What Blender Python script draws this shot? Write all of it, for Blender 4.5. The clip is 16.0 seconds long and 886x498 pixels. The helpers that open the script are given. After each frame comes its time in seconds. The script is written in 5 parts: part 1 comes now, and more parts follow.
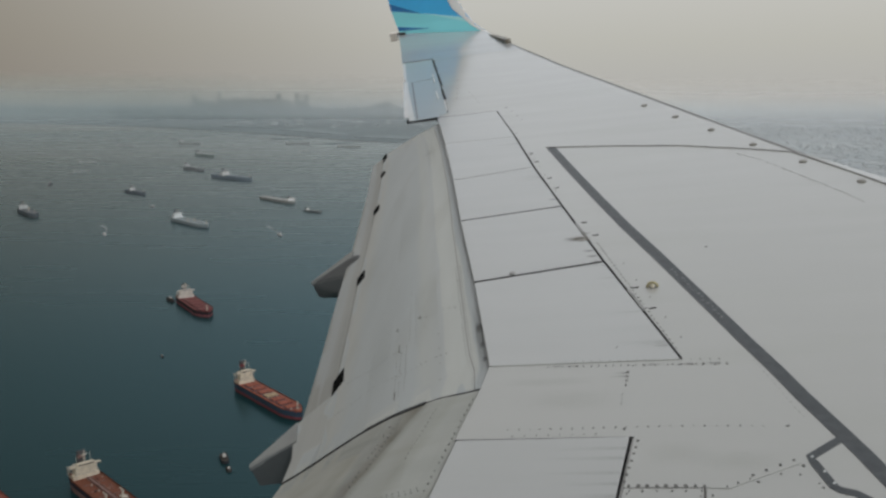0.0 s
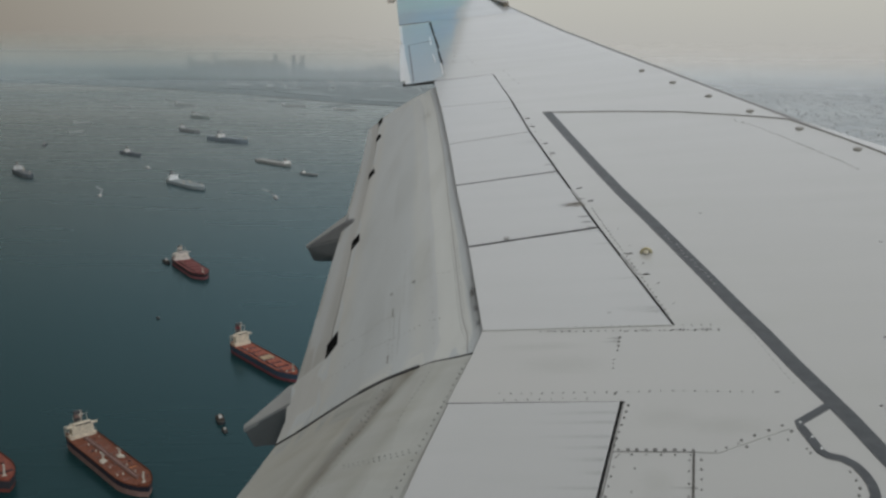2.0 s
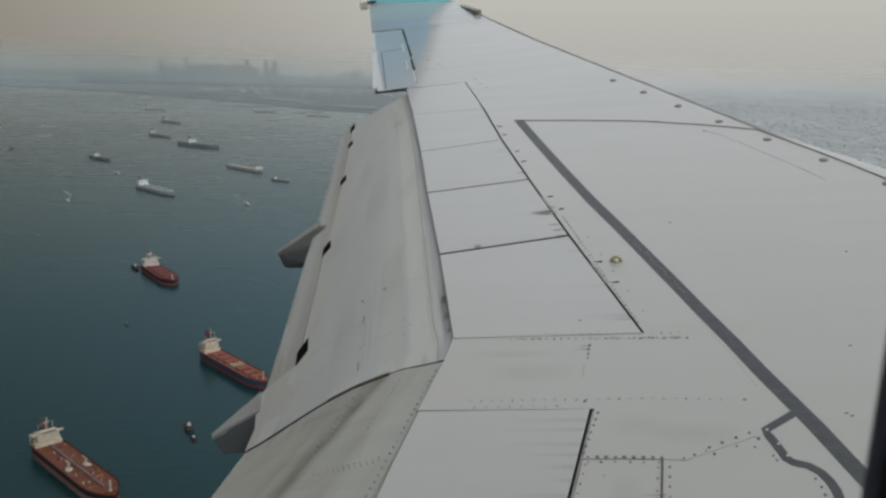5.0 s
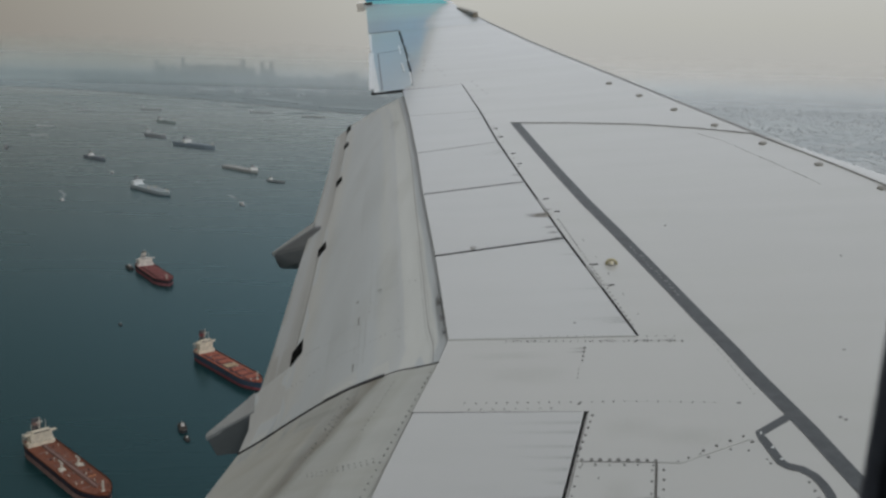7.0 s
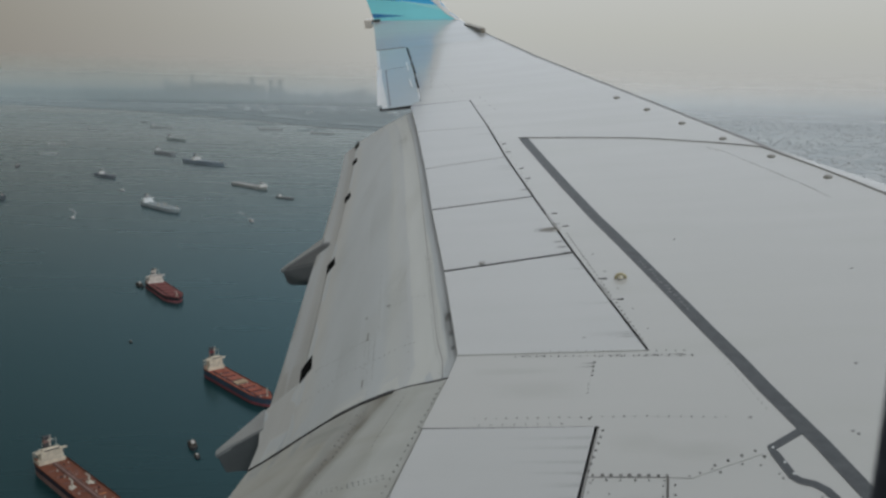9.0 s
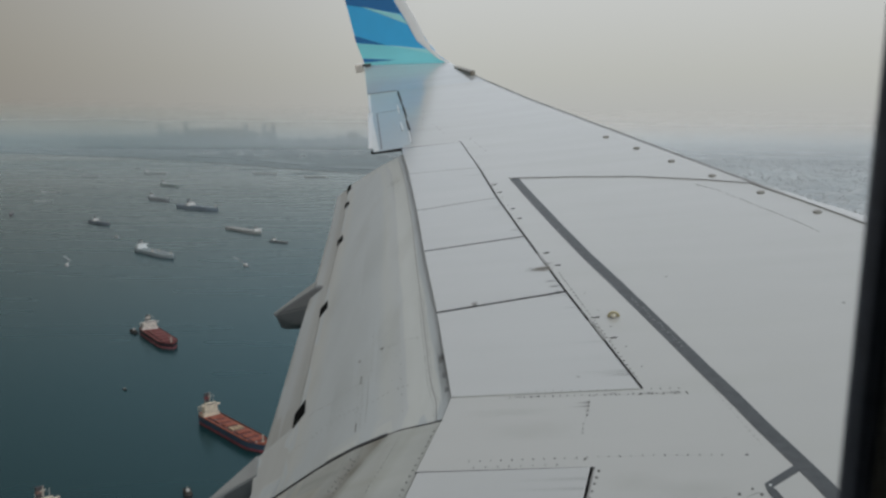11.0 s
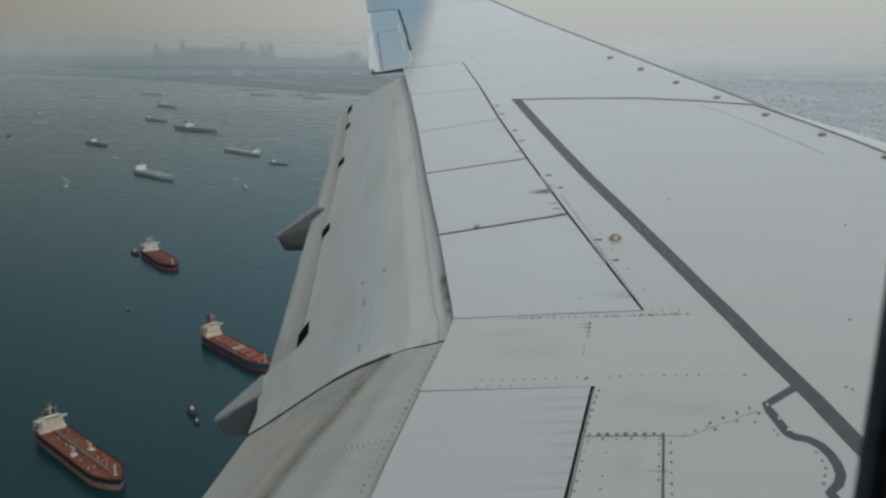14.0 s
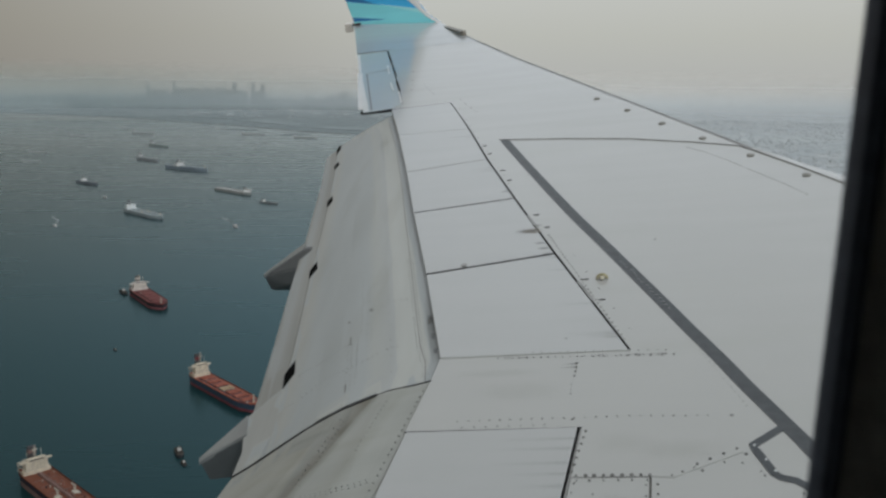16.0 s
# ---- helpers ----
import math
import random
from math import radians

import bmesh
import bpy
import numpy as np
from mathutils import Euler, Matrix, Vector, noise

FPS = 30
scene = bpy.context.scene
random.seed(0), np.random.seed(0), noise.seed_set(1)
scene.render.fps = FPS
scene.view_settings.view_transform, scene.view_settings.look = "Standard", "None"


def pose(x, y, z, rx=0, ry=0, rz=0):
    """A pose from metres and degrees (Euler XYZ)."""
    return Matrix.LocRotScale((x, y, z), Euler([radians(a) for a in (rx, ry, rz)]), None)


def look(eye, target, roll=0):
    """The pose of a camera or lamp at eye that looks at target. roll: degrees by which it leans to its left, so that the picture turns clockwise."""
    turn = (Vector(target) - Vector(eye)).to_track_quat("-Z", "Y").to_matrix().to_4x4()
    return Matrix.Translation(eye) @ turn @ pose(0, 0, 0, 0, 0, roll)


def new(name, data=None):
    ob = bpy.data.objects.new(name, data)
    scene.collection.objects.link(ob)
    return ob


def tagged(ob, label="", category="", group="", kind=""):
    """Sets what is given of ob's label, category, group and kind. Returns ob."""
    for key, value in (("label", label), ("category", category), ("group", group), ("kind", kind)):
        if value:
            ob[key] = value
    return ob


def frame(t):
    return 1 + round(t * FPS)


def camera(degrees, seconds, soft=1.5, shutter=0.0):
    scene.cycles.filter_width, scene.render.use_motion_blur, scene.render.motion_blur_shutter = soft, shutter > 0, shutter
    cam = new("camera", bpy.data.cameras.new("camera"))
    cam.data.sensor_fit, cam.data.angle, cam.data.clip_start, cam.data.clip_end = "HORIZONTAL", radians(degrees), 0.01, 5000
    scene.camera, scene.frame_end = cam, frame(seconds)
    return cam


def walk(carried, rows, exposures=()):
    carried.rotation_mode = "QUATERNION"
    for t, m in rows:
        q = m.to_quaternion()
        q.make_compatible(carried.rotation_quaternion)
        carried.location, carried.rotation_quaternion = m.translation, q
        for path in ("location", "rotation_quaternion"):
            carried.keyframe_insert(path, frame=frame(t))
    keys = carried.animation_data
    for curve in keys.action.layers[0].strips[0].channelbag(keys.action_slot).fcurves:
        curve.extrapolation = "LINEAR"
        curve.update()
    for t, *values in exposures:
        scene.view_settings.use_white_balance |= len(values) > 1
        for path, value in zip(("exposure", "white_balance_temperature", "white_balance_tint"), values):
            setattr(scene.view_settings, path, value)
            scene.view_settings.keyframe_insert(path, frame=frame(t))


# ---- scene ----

# ============ camera and its path ============
LENS = 52.0
cam = camera(LENS, 16.0, soft=2.6)
cam.data.dof.use_dof, cam.data.dof.focus_distance, cam.data.dof.aperture_fstop = True, 12.0, 9.0

# aircraft's tilt over the sea, set to fit the horizon to the camera's view
AIRCRAFT = pose(0, 0, 0, -1.2)

# seconds, sideways place of the eye at the window, tilt, roll, yaw
PATH = [
    (0, -0.0030, 81.330, -0.051, -0.030), (0.5, 0.0000, 80.213, 0.062, 0.449), (1, 0.0040, 79.124, 0.315, 0.335),
    (1.5, 0.0070, 79.166, 0.193, 0.258), (2, 0.0100, 79.086, -0.586, -0.186), (2.5, 0.0120, 79.252, -0.613, -0.727),
    (3, 0.0160, 78.984, -0.560, -0.455), (3.5, 0.0251, 79.120, -0.434, -0.508), (4, 0.0272, 79.102, -0.139, -1.141),
    (4.5, 0.0164, 79.494, -0.838, -1.642), (7, 0.0118, 79.690, -1.605, -2.111), (7.5, 0.0143, 79.863, -1.494, -1.923),
    (8, 0.0100, 79.845, -1.836, -1.715), (8.5, 0.0110, 79.924, -1.842, -1.433), (9, 0.0148, 80.644, -1.136, -1.613),
    (11.5, 0.0356, 83.384, -0.108, -2.211), (12, 0.0355, 83.007, -0.304, -2.670), (12.5, 0.0261, 82.279, -0.937, -2.756),
    (13, 0.0193, 80.617, -0.709, -2.681), (13.5, 0.0160, 78.477, -0.605, -2.217), (14, 0.0166, 78.345, -0.348, -2.063),
    (14.5, 0.0295, 78.735, 0.413, -2.398), (15, 0.0324, 79.174, 0.251, -2.205), (15.5, 0.0388, 80.312, 0.327, -2.938),
    (16, 0.0394, 80.839, -0.512, -2.660),
]
# the clip's camera cools its white balance a little on the way
walk(cam, [(t, AIRCRAFT @ pose(x, 0.02, 0, rx, ry, rz)) for t, x, rx, ry, rz in PATH],
     [(0, -0.02, 6430, 10), (4, 0.0, 6430, 10), (7, -0.03, 6330, 10), (8.5, -0.03, 6230, 9), (12, 0.0, 6220, 9), (12.5, -0.05, 6210, 8), (13, -0.03, 6200, 8), (14, 0.0, 6130, 6), (15, 0.0, 6220, 8), (16, 0.0, 6250, 8)])

# ============ world and sun: hazy overcast evening ============
SEA_Z = -100.0
SUN_EL, SUN_AZ = 48.0, 150.0          # height, and bearing from ahead (positive: towards the nose)

world = bpy.data.worlds.new("hazy_sky")
scene.world = world
world.use_nodes = True
wn, wl = world.node_tree.nodes, world.node_tree.links
wn.clear()
w_out = wn.new("ShaderNodeOutputWorld")
w_bg = wn.new("ShaderNodeBackground")
w_sky = wn.new("ShaderNodeTexSky")
w_sky.sky_type = "NISHITA"
w_sky.sun_disc = False
w_sky.sun_elevation, w_sky.sun_rotation = radians(SUN_EL), radians(SUN_AZ)
w_sky.dust_density, w_sky.air_density = 6.0, 1.5
w_tc = wn.new("ShaderNodeTexCoord")
w_sep = wn.new("ShaderNodeSeparateXYZ")
w_ramp = wn.new("ShaderNodeValToRGB")
w_warm = wn.new("ShaderNodeMapRange")
w_mixw = wn.new("ShaderNodeMix")
w_mixw.data_type = "RGBA"
w_scale = wn.new("ShaderNodeVectorMath")
w_scale.operation = "SCALE"
w_scale.inputs["Scale"].default_value = 0.10
w_mix = wn.new("ShaderNodeMix")
w_mix.data_type = "RGBA"
w_mix.inputs["Factor"].default_value = 0.88
cr = w_ramp.color_ramp
cr.elements[0].position, cr.elements[0].color = 0.0, (0.505, 0.495, 0.465, 1)
cr.elements[1].position, cr.elements[1].color = 1.0, (0.475, 0.49, 0.465, 1)
for p, c in ((0.05, (0.545, 0.536, 0.484, 1)), (0.15, (0.629, 0.617, 0.586, 1)), (0.27, (0.82, 0.835, 0.855, 1)), (0.42, (0.80, 0.83, 0.855, 1)), (0.6, (0.77, 0.795, 0.81, 1)), (0.8, (0.56, 0.58, 0.565, 1))):
    cr.elements.new(p).color = c
w_warm.inputs["From Min"].default_value = 0.02
w_warm.inputs["From Max"].default_value = -0.55
wl.new(w_tc.outputs["Generated"], w_sep.inputs[0])
wl.new(w_sep.outputs["Z"], w_ramp.inputs[0])
wl.new(w_sep.outputs["X"], w_warm.inputs["Value"])
wl.new(w_warm.outputs[0], w_mixw.inputs["Factor"])
wl.new(w_ramp.outputs[0], w_mixw.inputs["A"])
w_mixw.inputs["B"].default_value = (0.249, 0.216, 0.173, 1)
wl.new(w_sky.outputs[0], w_scale.inputs[0])
wl.new(w_scale.outputs[0], w_mix.inputs["A"])
wl.new(w_mixw.outputs["Result"], w_mix.inputs["B"])
wl.new(w_mix.outputs["Result"], w_bg.inputs["Color"])
w_bg.inputs["Strength"].default_value = 1.0
wl.new(w_bg.outputs[0], w_out.inputs[0])

sun = new("sun", bpy.data.lights.new("sun", "SUN"))
sun.data.energy, sun.data.angle, sun.data.color = 0.74, radians(25), (0.985, 1.0, 0.99)
_e, _a = radians(SUN_EL), radians(SUN_AZ)
sun.matrix_world = look((0, 0, 0), (-math.sin(_a) * math.cos(_e), -math.cos(_a) * math.cos(_e), -math.sin(_e)))


# ============ materials ============
def material(name, color, rough=0.5, metal=0.0, spec=0.5, coat=0.0, grain=0.0, grain_scale=8.0, stretch=(1, 1, 1),
             stain=0.0, stain_scale=1.2, stain_color=(0.2, 0.19, 0.17), bump=0.0, bump_scale=40.0, random_tint=0.0, rough_var=0.0, coat_rough=0.1, thin=0.0, patchy=0.0):
    """A principled surface with fine grain, broad stains and a little relief, in the object's own metres."""
    m = bpy.data.materials.new(name)
    m.use_nodes = True
    n, l = m.node_tree.nodes, m.node_tree.links
    b = n["Principled BSDF"]
    b.inputs["Roughness"].default_value = rough
    b.inputs["Metallic"].default_value = metal
    b.inputs["Specular IOR Level"].default_value = spec
    b.inputs["Coat Weight"].default_value = coat
    b.inputs["Coat Roughness"].default_value = coat_rough
    b.inputs["Coat IOR"].default_value = 1.65
    tc = n.new("ShaderNodeTexCoord")
    mp = n.new("ShaderNodeMapping")
    mp.inputs["Scale"].default_value = stretch
    l.new(tc.outputs["Object"], mp.inputs[0])

    def noise_tex(scale, detail=4):
        t = n.new("ShaderNodeTexNoise")
        t.inputs["Scale"].default_value, t.inputs["Detail"].default_value = scale, detail
        l.new(mp.outputs[0], t.inputs[0])
        return t.outputs[0]

    def mapped(src, lo, hi, a, b_):
        r = n.new("ShaderNodeMapRange")
        for k, v in zip(("From Min", "From Max", "To Min", "To Max"), (lo, hi, a, b_)):
            r.inputs[k].default_value = v
        l.new(src, r.inputs[0])
        return r.outputs[0]

    def mixed(fac, a, b_, mode="MIX"):
        x = n.new("ShaderNodeMix")
        x.data_type, x.blend_type = "RGBA", mode
        for s, v in (("Factor", fac), ("A", a), ("B", b_)):
            if isinstance(v, bpy.types.NodeSocket):
                l.new(v, x.inputs[s])
            else:
                x.inputs[s].default_value = v if s == "Factor" else (*v[:3], 1)
        return x.outputs["Result"]

    col = tuple(color)
    if grain:
        g = mapped(noise_tex(grain_scale, 6), 0.3, 0.7, 0, 1)
        col = mixed(g, tuple(c * (1 - grain) for c in color), tuple(min(1, c * (1 + grain)) for c in color))
    if stain:
        s = mapped(noise_tex(stain_scale, 5), 0.52, 0.78, 0, stain)
        col = mixed(s, col, stain_color)
    if random_tint:
        oi = n.new("ShaderNodeObjectInfo")
        v = mapped(oi.outputs["Random"], 0, 1, 1 - random_tint, 1 + random_tint)
        hs = n.new("ShaderNodeHueSaturation")
        l.new(v, hs.inputs["Value"])
        if isinstance(col, tuple):
            hs.inputs["Color"].default_value = (*col, 1)
        else:
            l.new(col, hs.inputs["Color"])
        col = hs.outputs[0]
    if isinstance(col, tuple):
        b.inputs["Base Color"].default_value = (*col, 1)
    else:
        l.new(col, b.inputs["Base Color"])
    if rough_var:
        l.new(mapped(noise_tex(2.3, 5), 0.3, 0.7, max(0.02, rough - rough_var), rough + rough_var), b.inputs["Roughness"])
    if bump:
        bp = n.new("ShaderNodeBump")
        bp.inputs["Strength"].default_value = bump
        bp.inputs["Distance"].default_value = 0.01
        l.new(noise_tex(bump_scale, 3), bp.inputs["Height"])
        l.new(bp.outputs[0], b.inputs["Normal"])
    if thin:
        # a film, or a body left partly see-through to stand in for haze
        tr = n.new("ShaderNodeBsdfTransparent")
        mx = n.new("ShaderNodeMixShader")
        mx.inputs[0].default_value = thin
        if patchy:
            l.new(mapped(noise_tex(patchy, 4), 0.35, 0.65, min(1, thin + 0.25), max(0, thin - 0.25)), mx.inputs[0])
        l.new(b.outputs[0], mx.inputs[1])
        l.new(tr.outputs[0], mx.inputs[2])
        l.new(mx.outputs[0], n["Material Output"].inputs[0])
    return m


WHITE = (0.455, 0.459, 0.453)
M_PAINT = material("wing_grey_paint", WHITE, rough=0.4, spec=0.4, coat=1.0, coat_rough=0.12, grain=0.015, grain_scale=1.6, stretch=(0.35, 2.2, 1), stain=0.22, stain_scale=1.1,
                   stain_color=(0.385, 0.40, 0.355), bump=0.015, bump_scale=3.0, rough_var=0.06)
M_SPOILER = material("spoiler_paint", (0.464, 0.474, 0.480), rough=0.4, spec=0.4, coat=1.0, coat_rough=0.12, grain=0.015, grain_scale=2.0, stretch=(0.3, 2.4, 1), stain=0.2, stain_scale=2.8,
                     stain_color=(0.40, 0.42, 0.41), bump=0.015, bump_scale=3.0, random_tint=0.02, rough_var=0.06)
# aileron and tip paint tinted bluish to help imitate the winglet's reflection
M_AILERON = material("aileron_reflection_tint", (0.45, 0.505, 0.53), rough=0.4, spec=0.4, coat=0.7, coat_rough=0.18, grain=0.015, grain_scale=2.0, stretch=(0.3, 2.4, 1), stain=0.2, stain_scale=2.8,
                     stain_color=(0.41, 0.44, 0.44), bump=0.015, bump_scale=3.0)
M_TIP = material("wing_tip_reflection_tint", (0.438, 0.462, 0.478), rough=0.4, spec=0.4, coat=1.0, coat_rough=0.13, grain=0.015, grain_scale=1.6, stretch=(0.35, 2.2, 1), stain=0.2, stain_scale=1.4,
                 stain_color=(0.40, 0.42, 0.41), bump=0.015, bump_scale=3.0, rough_var=0.06)
M_FLAP = material("flap_paint", (0.512, 0.535, 0.545), rough=0.45, spec=0.35, grain=0.035, grain_scale=2.2, stretch=(2.0, 0.35, 1), stain=0.22, stain_scale=3.0,
                  stain_color=(0.34, 0.33, 0.29), bump=0.06, bump_scale=4.0, rough_var=0.06)
M_FLAP_IN = material("inboard_flap_paint", (0.418, 0.432, 0.428), rough=0.5, spec=0.3, grain=0.05, grain_scale=2.0, stretch=(0.4, 2.0, 1), stain=0.32, stain_scale=2.2,
                     stain_color=(0.26, 0.24, 0.19), bump=0.08, bump_scale=5.0, rough_var=0.06)


def add_tones(m, stops, amount=1.0):
    """Lengthwise tones on a flap: lighter and darker bands at shares of the chord."""
    n, l = m.node_tree.nodes, m.node_tree.links
    b = n["Principled BSDF"]
    src = b.inputs["Base Color"].links[0].from_socket
    at = n.new("ShaderNodeAttribute")
    at.attribute_name = "chord"
    tc = n.new("ShaderNodeTexCoord")
    mp = n.new("ShaderNodeMapping")
    mp.inputs["Scale"].default_value = (1.5, 0.5, 1)
    l.new(tc.outputs["Object"], mp.inputs[0])
    nz = n.new("ShaderNodeTexNoise")
    nz.inputs["Scale"].default_value, nz.inputs["Detail"].default_value = 3.0, 5
    l.new(mp.outputs[0], nz.inputs[0])
    ad = n.new("ShaderNodeMath")
    ad.operation = "MULTIPLY_ADD"
    ad.inputs[1].default_value = 0.05
    l.new(nz.outputs[0], ad.inputs[0])
    l.new(at.outputs["Fac"], ad.inputs[2])
    rp = n.new("ShaderNodeValToRGB")
    l.new(ad.outputs[0], rp.inputs[0])
    e = rp.color_ramp.elements
    e[0].position, e[0].color = stops[0][0], (*stops[0][1], 1)
    e[1].position, e[1].color = stops[-1][0], (*stops[-1][1], 1)
    for p_, c_ in stops[1:-1]:
        e.new(p_).color = (*c_, 1)
    mu = n.new("ShaderNodeMix")
    mu.data_type, mu.blend_type = "RGBA", "MULTIPLY"
    mu.inputs["Factor"].default_value = amount
    l.new(src, mu.inputs["A"])
    l.new(rp.outputs[0], mu.inputs["B"])
    l.new(mu.outputs["Result"], b.inputs["Base Color"])


def add_crease_shade(m, lines):
    """Crease shade with soot, painted along slanting lines x = a + b y, each (a, b, width, strength, colour)."""
    n, l = m.node_tree.nodes, m.node_tree.links
    bs = n["Principled BSDF"]
    tc = n.new("ShaderNodeTexCoord")
    sp = n.new("ShaderNodeSeparateXYZ")
    l.new(tc.outputs["Object"], sp.inputs[0])
    nz = n.new("ShaderNodeTexNoise")
    nz.inputs["Scale"].default_value, nz.inputs["Detail"].default_value = 5.0, 5
    l.new(tc.outputs["Object"], nz.inputs[0])
    for a, b, w, k, c in lines:
        u = n.new("ShaderNodeMath")
        u.operation = "MULTIPLY_ADD"
        u.inputs[1].default_value, u.inputs[2].default_value = -b, -a
        l.new(sp.outputs["Y"], u.inputs[0])
        v = n.new("ShaderNodeMath")
        l.new(sp.outputs["X"], v.inputs[0])
        l.new(u.outputs[0], v.inputs[1])
        # steep on the forward side, drawn out aft
        r = n.new("ShaderNodeValToRGB")
        mr = n.new("ShaderNodeMapRange")
        mr.inputs["From Min"].default_value, mr.inputs["From Max"].default_value = -w, w
        l.new(v.outputs[0], mr.inputs[0])
        l.new(mr.outputs[0], r.inputs[0])
        e = r.color_ramp.elements
        e[0].position, e[0].color = 0.0, (0, 0, 0, 1)
        e[1].position, e[1].color = 0.75, (0, 0, 0, 1)
        e.new(0.52).color = (1, 1, 1, 1)
        f = n.new("ShaderNodeMath")
        f.operation = "MULTIPLY"
        l.new(r.outputs[0], f.inputs[0])
        l.new(nz.outputs[0], f.inputs[1])
        g = n.new("ShaderNodeMath")
        g.operation, g.use_clamp = "MULTIPLY", True
        g.inputs[1].default_value = k * 2
        l.new(f.outputs[0], g.inputs[0])
        mx = n.new("ShaderNodeMix")
        mx.data_type = "RGBA"
        mx.inputs["B"].default_value = (*c, 1)
        l.new(g.outputs[0], mx.inputs["Factor"])
        l.new(bs.inputs["Base Color"].links[0].from_socket, mx.inputs["A"])
        l.new(mx.outputs["Result"], bs.inputs["Base Color"])


add_tones(M_FLAP, [(0.0, (0.85, 0.875, 0.90)), (0.066, (0.87, 0.895, 0.91)), (0.076, (1.03, 1.02, 0.98)), (0.214, (1.07, 1.06, 1.02)), (0.222, (0.965, 0.97, 0.97)), (0.33, (1.0, 1.0, 0.97)), (0.38, (0.94, 0.96, 0.97)),
                   (0.74, (0.95, 0.97, 0.98)), (0.84, (0.99, 0.97, 0.93)), (0.90, (0.88, 0.86, 0.83))])
# the inboard flap's crease shade and soot, painted in as dark lines
add_crease_shade(M_FLAP_IN, [(-6.86 - 0.40 * 6.15, 0.40, 0.20, 0.75, (0.18, 0.17, 0.14)), (-7.10 - 0.42 * 6.15, 0.42, 0.16, 0.25, (0.22, 0.215, 0.18)), (-6.62 - 0.30 * 6.15, 0.30, 0.14, 0.25, (0.24, 0.23, 0.19))])
add_tones(M_FLAP_IN, [(0.0, (1.0, 1.0, 0.97)), (0.25, (1.0, 1.0, 0.98)), (0.30, (0.86, 0.87, 0.86)), (0.35, (0.92, 0.93, 0.92)), (0.41, (1.0, 1.0, 0.99)), (0.48, (0.97, 0.98, 0.98)), (0.51, (1.07, 1.05, 1.0)), (1.0, (1.1, 1.07, 1.0))])
M_AFT = material("aft_flap_paint", (0.43, 0.446, 0.452), rough=0.45, spec=0.35, grain=0.08, grain_scale=2.0, stretch=(1.0, 0.3, 1), stain=0.5, stain_scale=2.6, stain_color=(0.33, 0.315, 0.285), bump=0.05, bump_scale=5)
add_tones(M_AFT, [(0.86, (0.93, 0.91, 0.88)), (0.90, (1.0, 0.98, 0.95)), (0.93, (0.93, 0.92, 0.90)), (0.965, (1.0, 0.99, 0.97)), (1.0, (1.08, 1.10, 1.11))])
# grey fairing with light painted in: darker shaded side, paler lit top
M_FAIRING = material("fairing_shaded_grey", (0.125, 0.132, 0.137), rough=0.45, grain=0.1, grain_scale=6, stain=0.3, stain_scale=4, stain_color=(0.1, 0.1, 0.1))
M_RIDGE_LIT = material("fairing_lit_top_grey", (0.30, 0.31, 0.31), rough=0.5, spec=0.3, grain=0.08, grain_scale=5)
M_GAP = material("dark_seal_and_gap_shade", (0.03, 0.03, 0.032), rough=0.8, grain=0.3, grain_scale=20)
M_BLACK = material("black_hollow_shade", (0.006, 0.006, 0.006), rough=0.95, spec=0.05, grain=0.3, grain_scale=20)
M_BAND = material("walkway_black_paint", (0.055, 0.062, 0.071), rough=0.55, coat=0.3, coat_rough=0.25, grain=0.2, grain_scale=14, stain=0.2, stain_scale=5, stain_color=(0.10, 0.10, 0.105), bump=0.2, bump_scale=90)
M_LINE = material("dark_grey_line", (0.25, 0.25, 0.245), rough=0.6, coat=0.7, coat_rough=0.2, grain=0.25, grain_scale=9)
M_LINE_PALE = material("worn_grey_line", (0.31, 0.31, 0.30), rough=0.5, coat=0.9, coat_rough=0.15, grain=0.25, grain_scale=9)
M_FAINT = material("faint_seam_grey", (0.405, 0.415, 0.40), rough=0.4, coat=1.0, coat_rough=0.12, grain=0.15, grain_scale=6)
M_RIVET_PALE = material("worn_rivet_grey", (0.27, 0.275, 0.27), rough=0.5, grain=0.3, grain_scale=3)
M_DARK_GREY = material("dark_edge_grey", (0.10, 0.095, 0.088), rough=0.55, metal=0.2, grain=0.2, grain_scale=4)
M_PALEGOLD = material("pale_gold_boss", (0.85, 0.80, 0.66), rough=0.35, grain=0.1, grain_scale=60)
M_BRONZE = material("bronze_fitting", (0.46, 0.41, 0.25), rough=0.4, metal=0.1, grain=0.25, grain_scale=60)
M_HOUSING = material("lamp_housing_brown", (0.20, 0.18, 0.145), rough=0.4, grain=0.3, grain_scale=25)
M_COVER = material("grey_cover", (0.24, 0.235, 0.215), rough=0.5, grain=0.2, grain_scale=40)


